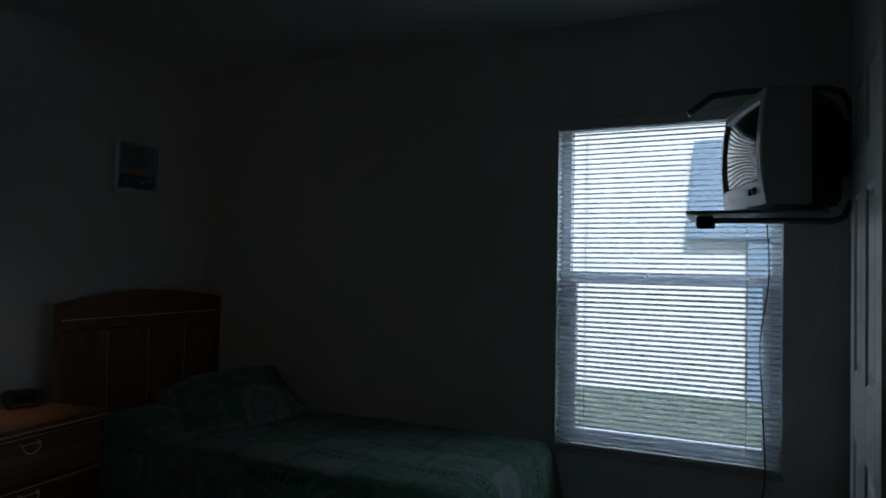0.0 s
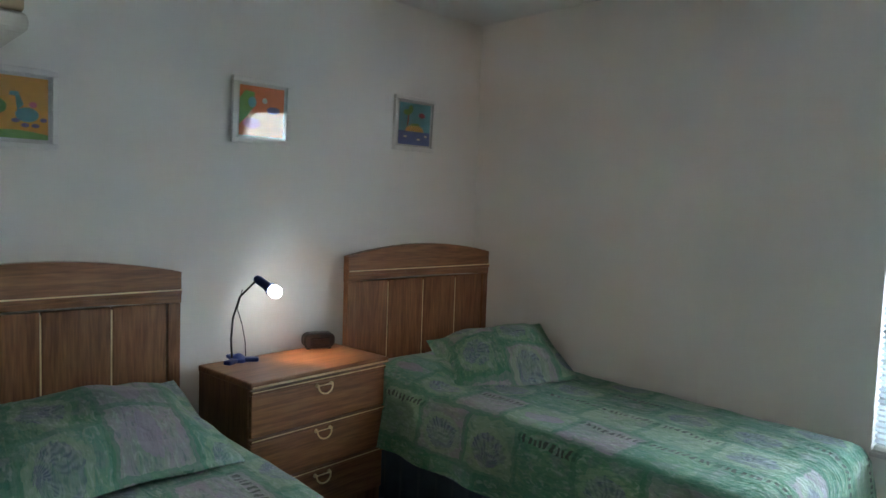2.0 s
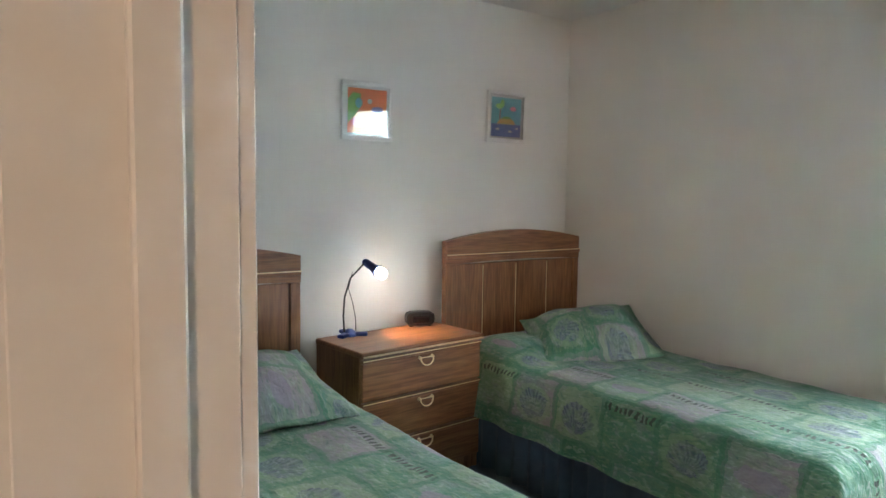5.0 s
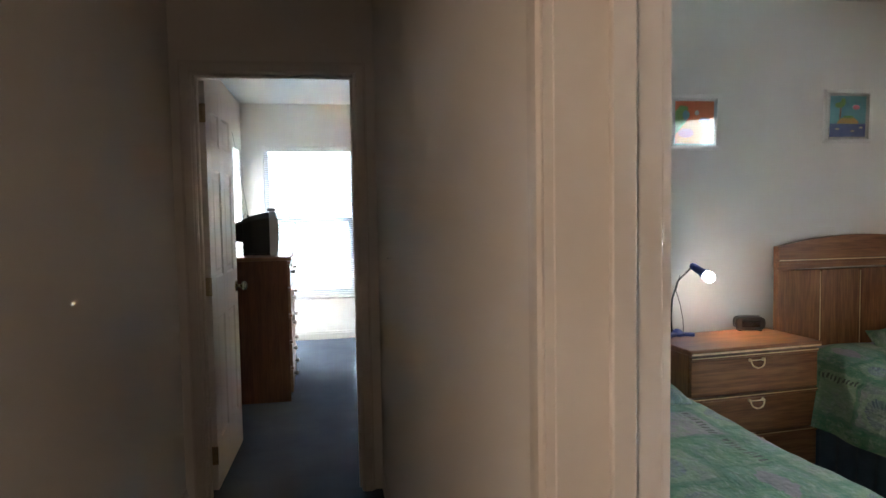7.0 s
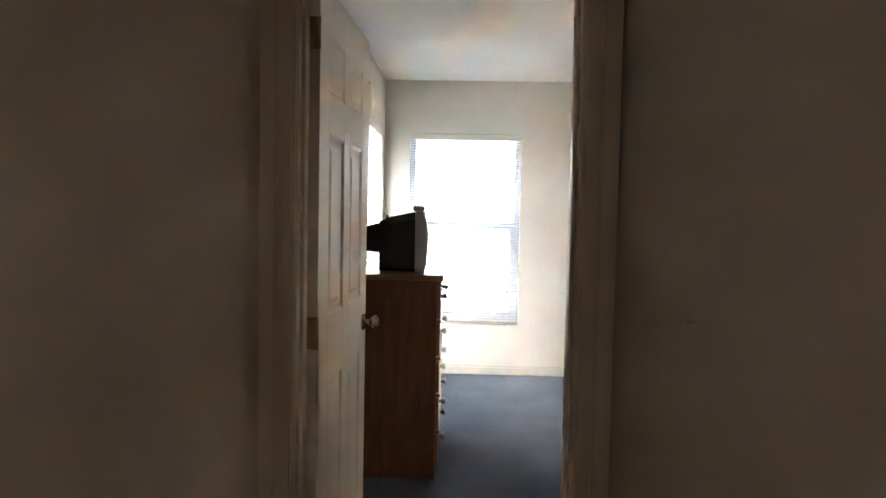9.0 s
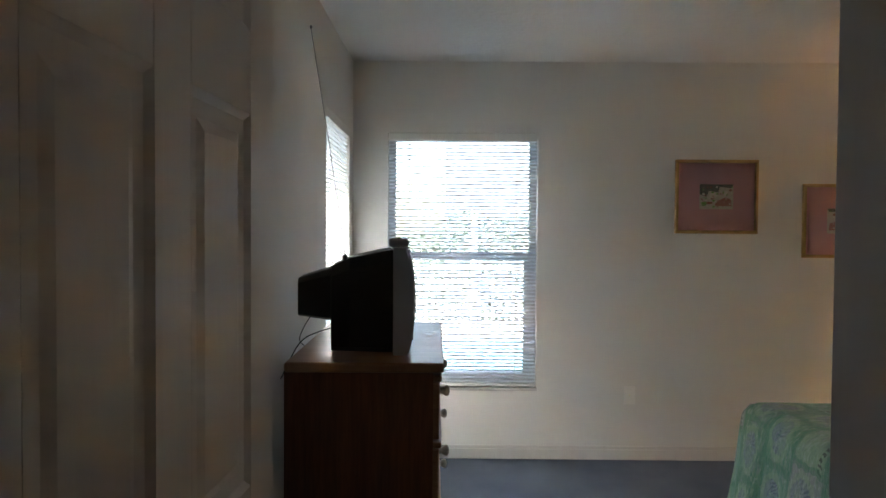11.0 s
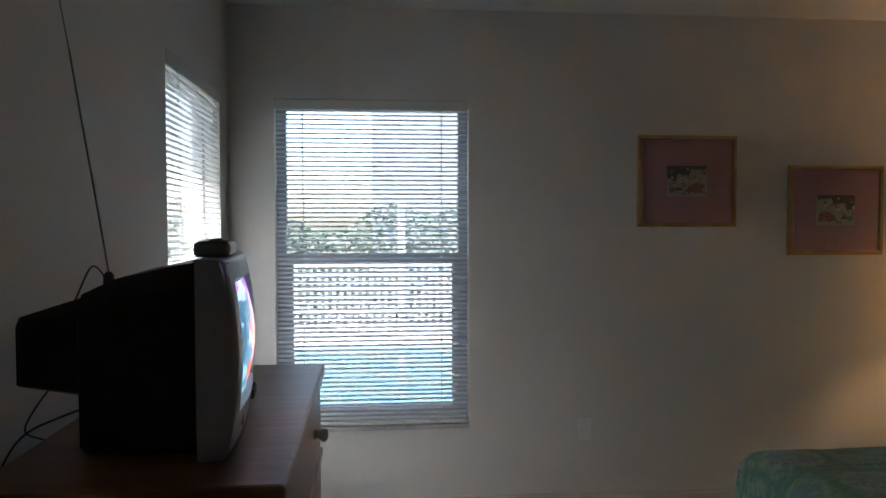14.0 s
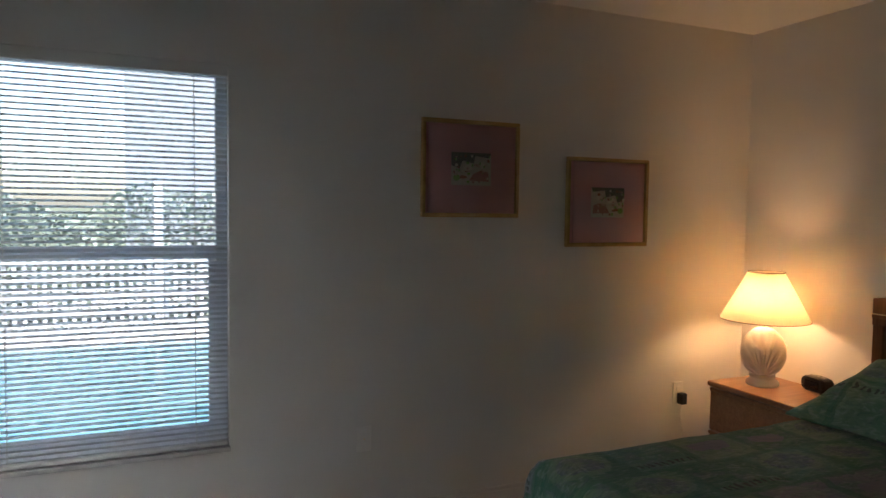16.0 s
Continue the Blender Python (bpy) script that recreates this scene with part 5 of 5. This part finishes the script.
def house(x0, y0, x1, y1, h, rz_label, wall_mat, wins, cat="house"):
    b = empty("house", (x0 + x1) / 2, (y0 + y1) / 2, -0.2, 0, rz_label, cat)
    hx, hy = (x1 - x0) / 2, (y1 - y0) / 2
    bm = bmesh.new()
    box(bm, -hx, -hy, 0, hx, hy, h)
    part("wall", bm, wall_mat, b)
    bm = bmesh.new()
    e = 0.45
    v = [bm.verts.new(p) for p in ((-hx - e, -hy - e, h), (hx + e, -hy - e, h), (hx + e, hy + e, h), (-hx - e, hy + e, h), (-hx * 0.4, 0, h + 1.1), (hx * 0.4, 0, h + 1.1))]
    for q in ((3, 2, 1, 0), (0, 1, 5, 4), (1, 2, 5), (2, 3, 4, 5), (3, 0, 4)):
        bm.faces.new([v[i] for i in q])
    part("roof", bm, ROOFM, b)
    bm = bmesh.new()
    box(bm, -hx - e, -hy - e, h - 0.14, hx + e, -hy - e + 0.03, h + 0.02)
    box(bm, hx + e - 0.03, -hy - e, h - 0.14, hx + e, hy + e, h + 0.02)
    part("fascia", bm, STUCCO, b)
    for sx, sy, axis, wz in wins:
        w = empty("window", 0, 0, 0)
        w.parent = b
        w.matrix_basis = pose(sx, sy, wz, 0, 0, 0 if axis == "x" else 90)
        for nm, m_, a in (("frame", FRAMEW, (-0.5, -0.03, -0.6, 0.5, 0.02, 0.6)), ("glass", DARKGLASS, (-0.44, -0.036, -0.54, 0.44, -0.031, 0.54))):
            bm = bmesh.new()
            box(bm, *a)
            part(nm, bm, m_, w)
    return b


house(-9.0, 9.3, 12.5, 17.0, 6.4, "tall sunlit white stucco house behind the lawn", STUCCO, [])
# Stand-in slabs for an unidentified shaded shape; the shade is in their colour.
shade_slabs = empty("bay", 4.1, 9.0, -0.2, 0, "blue-grey stand-in slabs for a shaded shape on the house", "bay")
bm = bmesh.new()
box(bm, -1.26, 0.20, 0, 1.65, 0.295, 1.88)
part("lower_slab", bm, STUCCO_SHADED, shade_slabs)
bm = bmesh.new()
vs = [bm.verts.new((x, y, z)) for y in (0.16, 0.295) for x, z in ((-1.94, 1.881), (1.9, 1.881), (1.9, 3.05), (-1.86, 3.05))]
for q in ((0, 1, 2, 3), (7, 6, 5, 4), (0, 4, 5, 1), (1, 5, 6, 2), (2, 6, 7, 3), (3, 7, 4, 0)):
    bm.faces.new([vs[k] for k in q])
part("upper_slab", bm, STUCCO_SHADED, shade_slabs)
# The wall's shade is put into its stucco, lowered to grey.
house(-22.0, -0.05, -14.5, 9.5, 6.2, "pale neighbouring two-storey house behind the hedge", mat("shade_toned_grey_stucco", (0.32, 0.36, 0.40), 0.9, color2=(0.37, 0.41, 0.44), scale=4), [(3.76, -2.2, "y", 1.5), (3.76, 0.6, "y", 1.5)])
bx("pool_deck", mat("pool_deck_concrete", (0.45, 0.44, 0.42), 0.9, color2=(0.52, 0.51, 0.48), scale=5), None, -15, -5, -0.205, R2[0] - T - 0.02, 6, -0.16, kind="structure")
WATER = mat("pool_water", (0.06, 0.19, 0.28), 0.12, color2=(0.09, 0.25, 0.34), scale=2.5, bump=0.25, bump_scale=4)
pool = empty("swimming_pool", -7.3, 0.7, -0.16, 0, "pale turquoise swimming pool with a white coping, beside the house", "pool")
bm = bmesh.new()
box(bm, -2.0, -3.6, 0.002, 2.0, 3.2, 0.012)
part("water", bm, WATER, pool)
for a in ((-2.3, -3.9, -2.0, 3.5), (2.0, -3.9, 2.3, 3.5), (-2.0, -3.9, 2.0, -3.6), (-2.0, 3.2, 2.0, 3.5)):
    bm = bmesh.new()
    box(bm, a[0], a[1], 0.0, a[2], a[3], 0.04, 0.01)
    part("coping", bm, STUCCO, pool)
fence = empty("lattice_fence", -10.2, 0, -0.16, 0, "white square lattice fence beyond the pool", "fence")
VINYL = mat("white_vinyl", (0.66, 0.68, 0.70), 0.5)
for z in (0.02, 0.96):
    bm = bmesh.new()
    box(bm, -0.03, -5, z, 0.03, 6, z + 0.06, 0.004)
    part("rail", bm, VINYL, fence)
me = None
for i in range(106):
    if me is None:
        bm = bmesh.new()
        box(bm, -0.008, -0.022, 0.08, 0.008, 0.022, 0.96)
        s = part("slat", bm, VINYL, fence)
        me = s.data
    else:
        s = new("slat", me)
        s.parent = fence
    s.location.y = -4.9 + 0.104 * i
for i in range(8):
    bm = bmesh.new()
    box(bm, 0.009, -5, 0.13 + 0.104 * i, 0.02, 6, 0.17 + 0.104 * i)
    part("cross_slat", bm, VINYL, fence)
for y in (-5, -2.3, 0.42, 3.1, 6):
    bm = bmesh.new()
    box(bm, -0.05, y - 0.05, 0, 0.05, y + 0.05, 1.9 if y == 0.42 else 1.05, 0.006)
    part("post", bm, VINYL, fence)

# hedge of many small leaves
rng = random.Random(4)
LEAF = mat("hedge_leaves", (0.13, 0.18, 0.15), 0.6, color2=(0.24, 0.30, 0.25), scale=3)
verts, faces = [], []
for k in range(26000):
    y = rng.uniform(-6, 7)
    top = 1.55 + 0.18 * math.sin(y * 1.7) + 0.12 * math.sin(y * 4.1 + 1)
    z = rng.uniform(-0.15, 1) ** 1.0 * top
    x = -11.4 + rng.gauss(0, 0.28)
    s = rng.uniform(0.03, 0.065)
    a, b_ = rng.uniform(0, 6.28), rng.uniform(-0.9, 0.9)
    u = Vector((math.cos(a), math.sin(a), b_)).normalized() * s
    v = Vector((-math.sin(a), math.cos(a), rng.uniform(-1, 1))).normalized() * s * 0.6
    c = Vector((x, y, z))
    i0 = len(verts)
    verts += [c - u, c + v, c + u, c - v]
    faces.append((i0, i0 + 1, i0 + 2, i0 + 3))
me = bpy.data.meshes.new("hedge")
me.from_pydata([tuple(v) for v in verts], [], faces)
me.materials.append(LEAF)
tagged(new("hedge", me), "clipped green hedge of small leaves behind the white fence", "hedge", kind="stuff")
eave = bmesh.new()
box(eave, R2[0] - T - 0.55, R2[1] - T - 0.55, 2.32, R2[0] - T, R2[3] + 0.6, 2.42)
box(eave, R2[0] - T, R2[1] - T - 0.55, 2.32, 5.3, R2[1] - T, 2.42)
obj("roof_eave", eave, STUCCO, kind="structure")

for o in list(scene.objects):
    if o.parent is None and o.name.split(".")[0] in ("framed_picture", "pillow", "nightstand", "clock_radio", "wall_outlet", "light_switch", "television"):
        o["group"] = {"framed_picture": "framed pictures on the walls", "pillow": "pillows on the beds", "nightstand": "nightstands", "clock_radio": "clock radios", "wall_outlet": "wall outlets", "light_switch": "light switches", "television": "televisions"}[o.name.split(".")[0]]
    if o.parent is None and o.name.split(".")[0] == "bed":
        o["group"] = "beds"
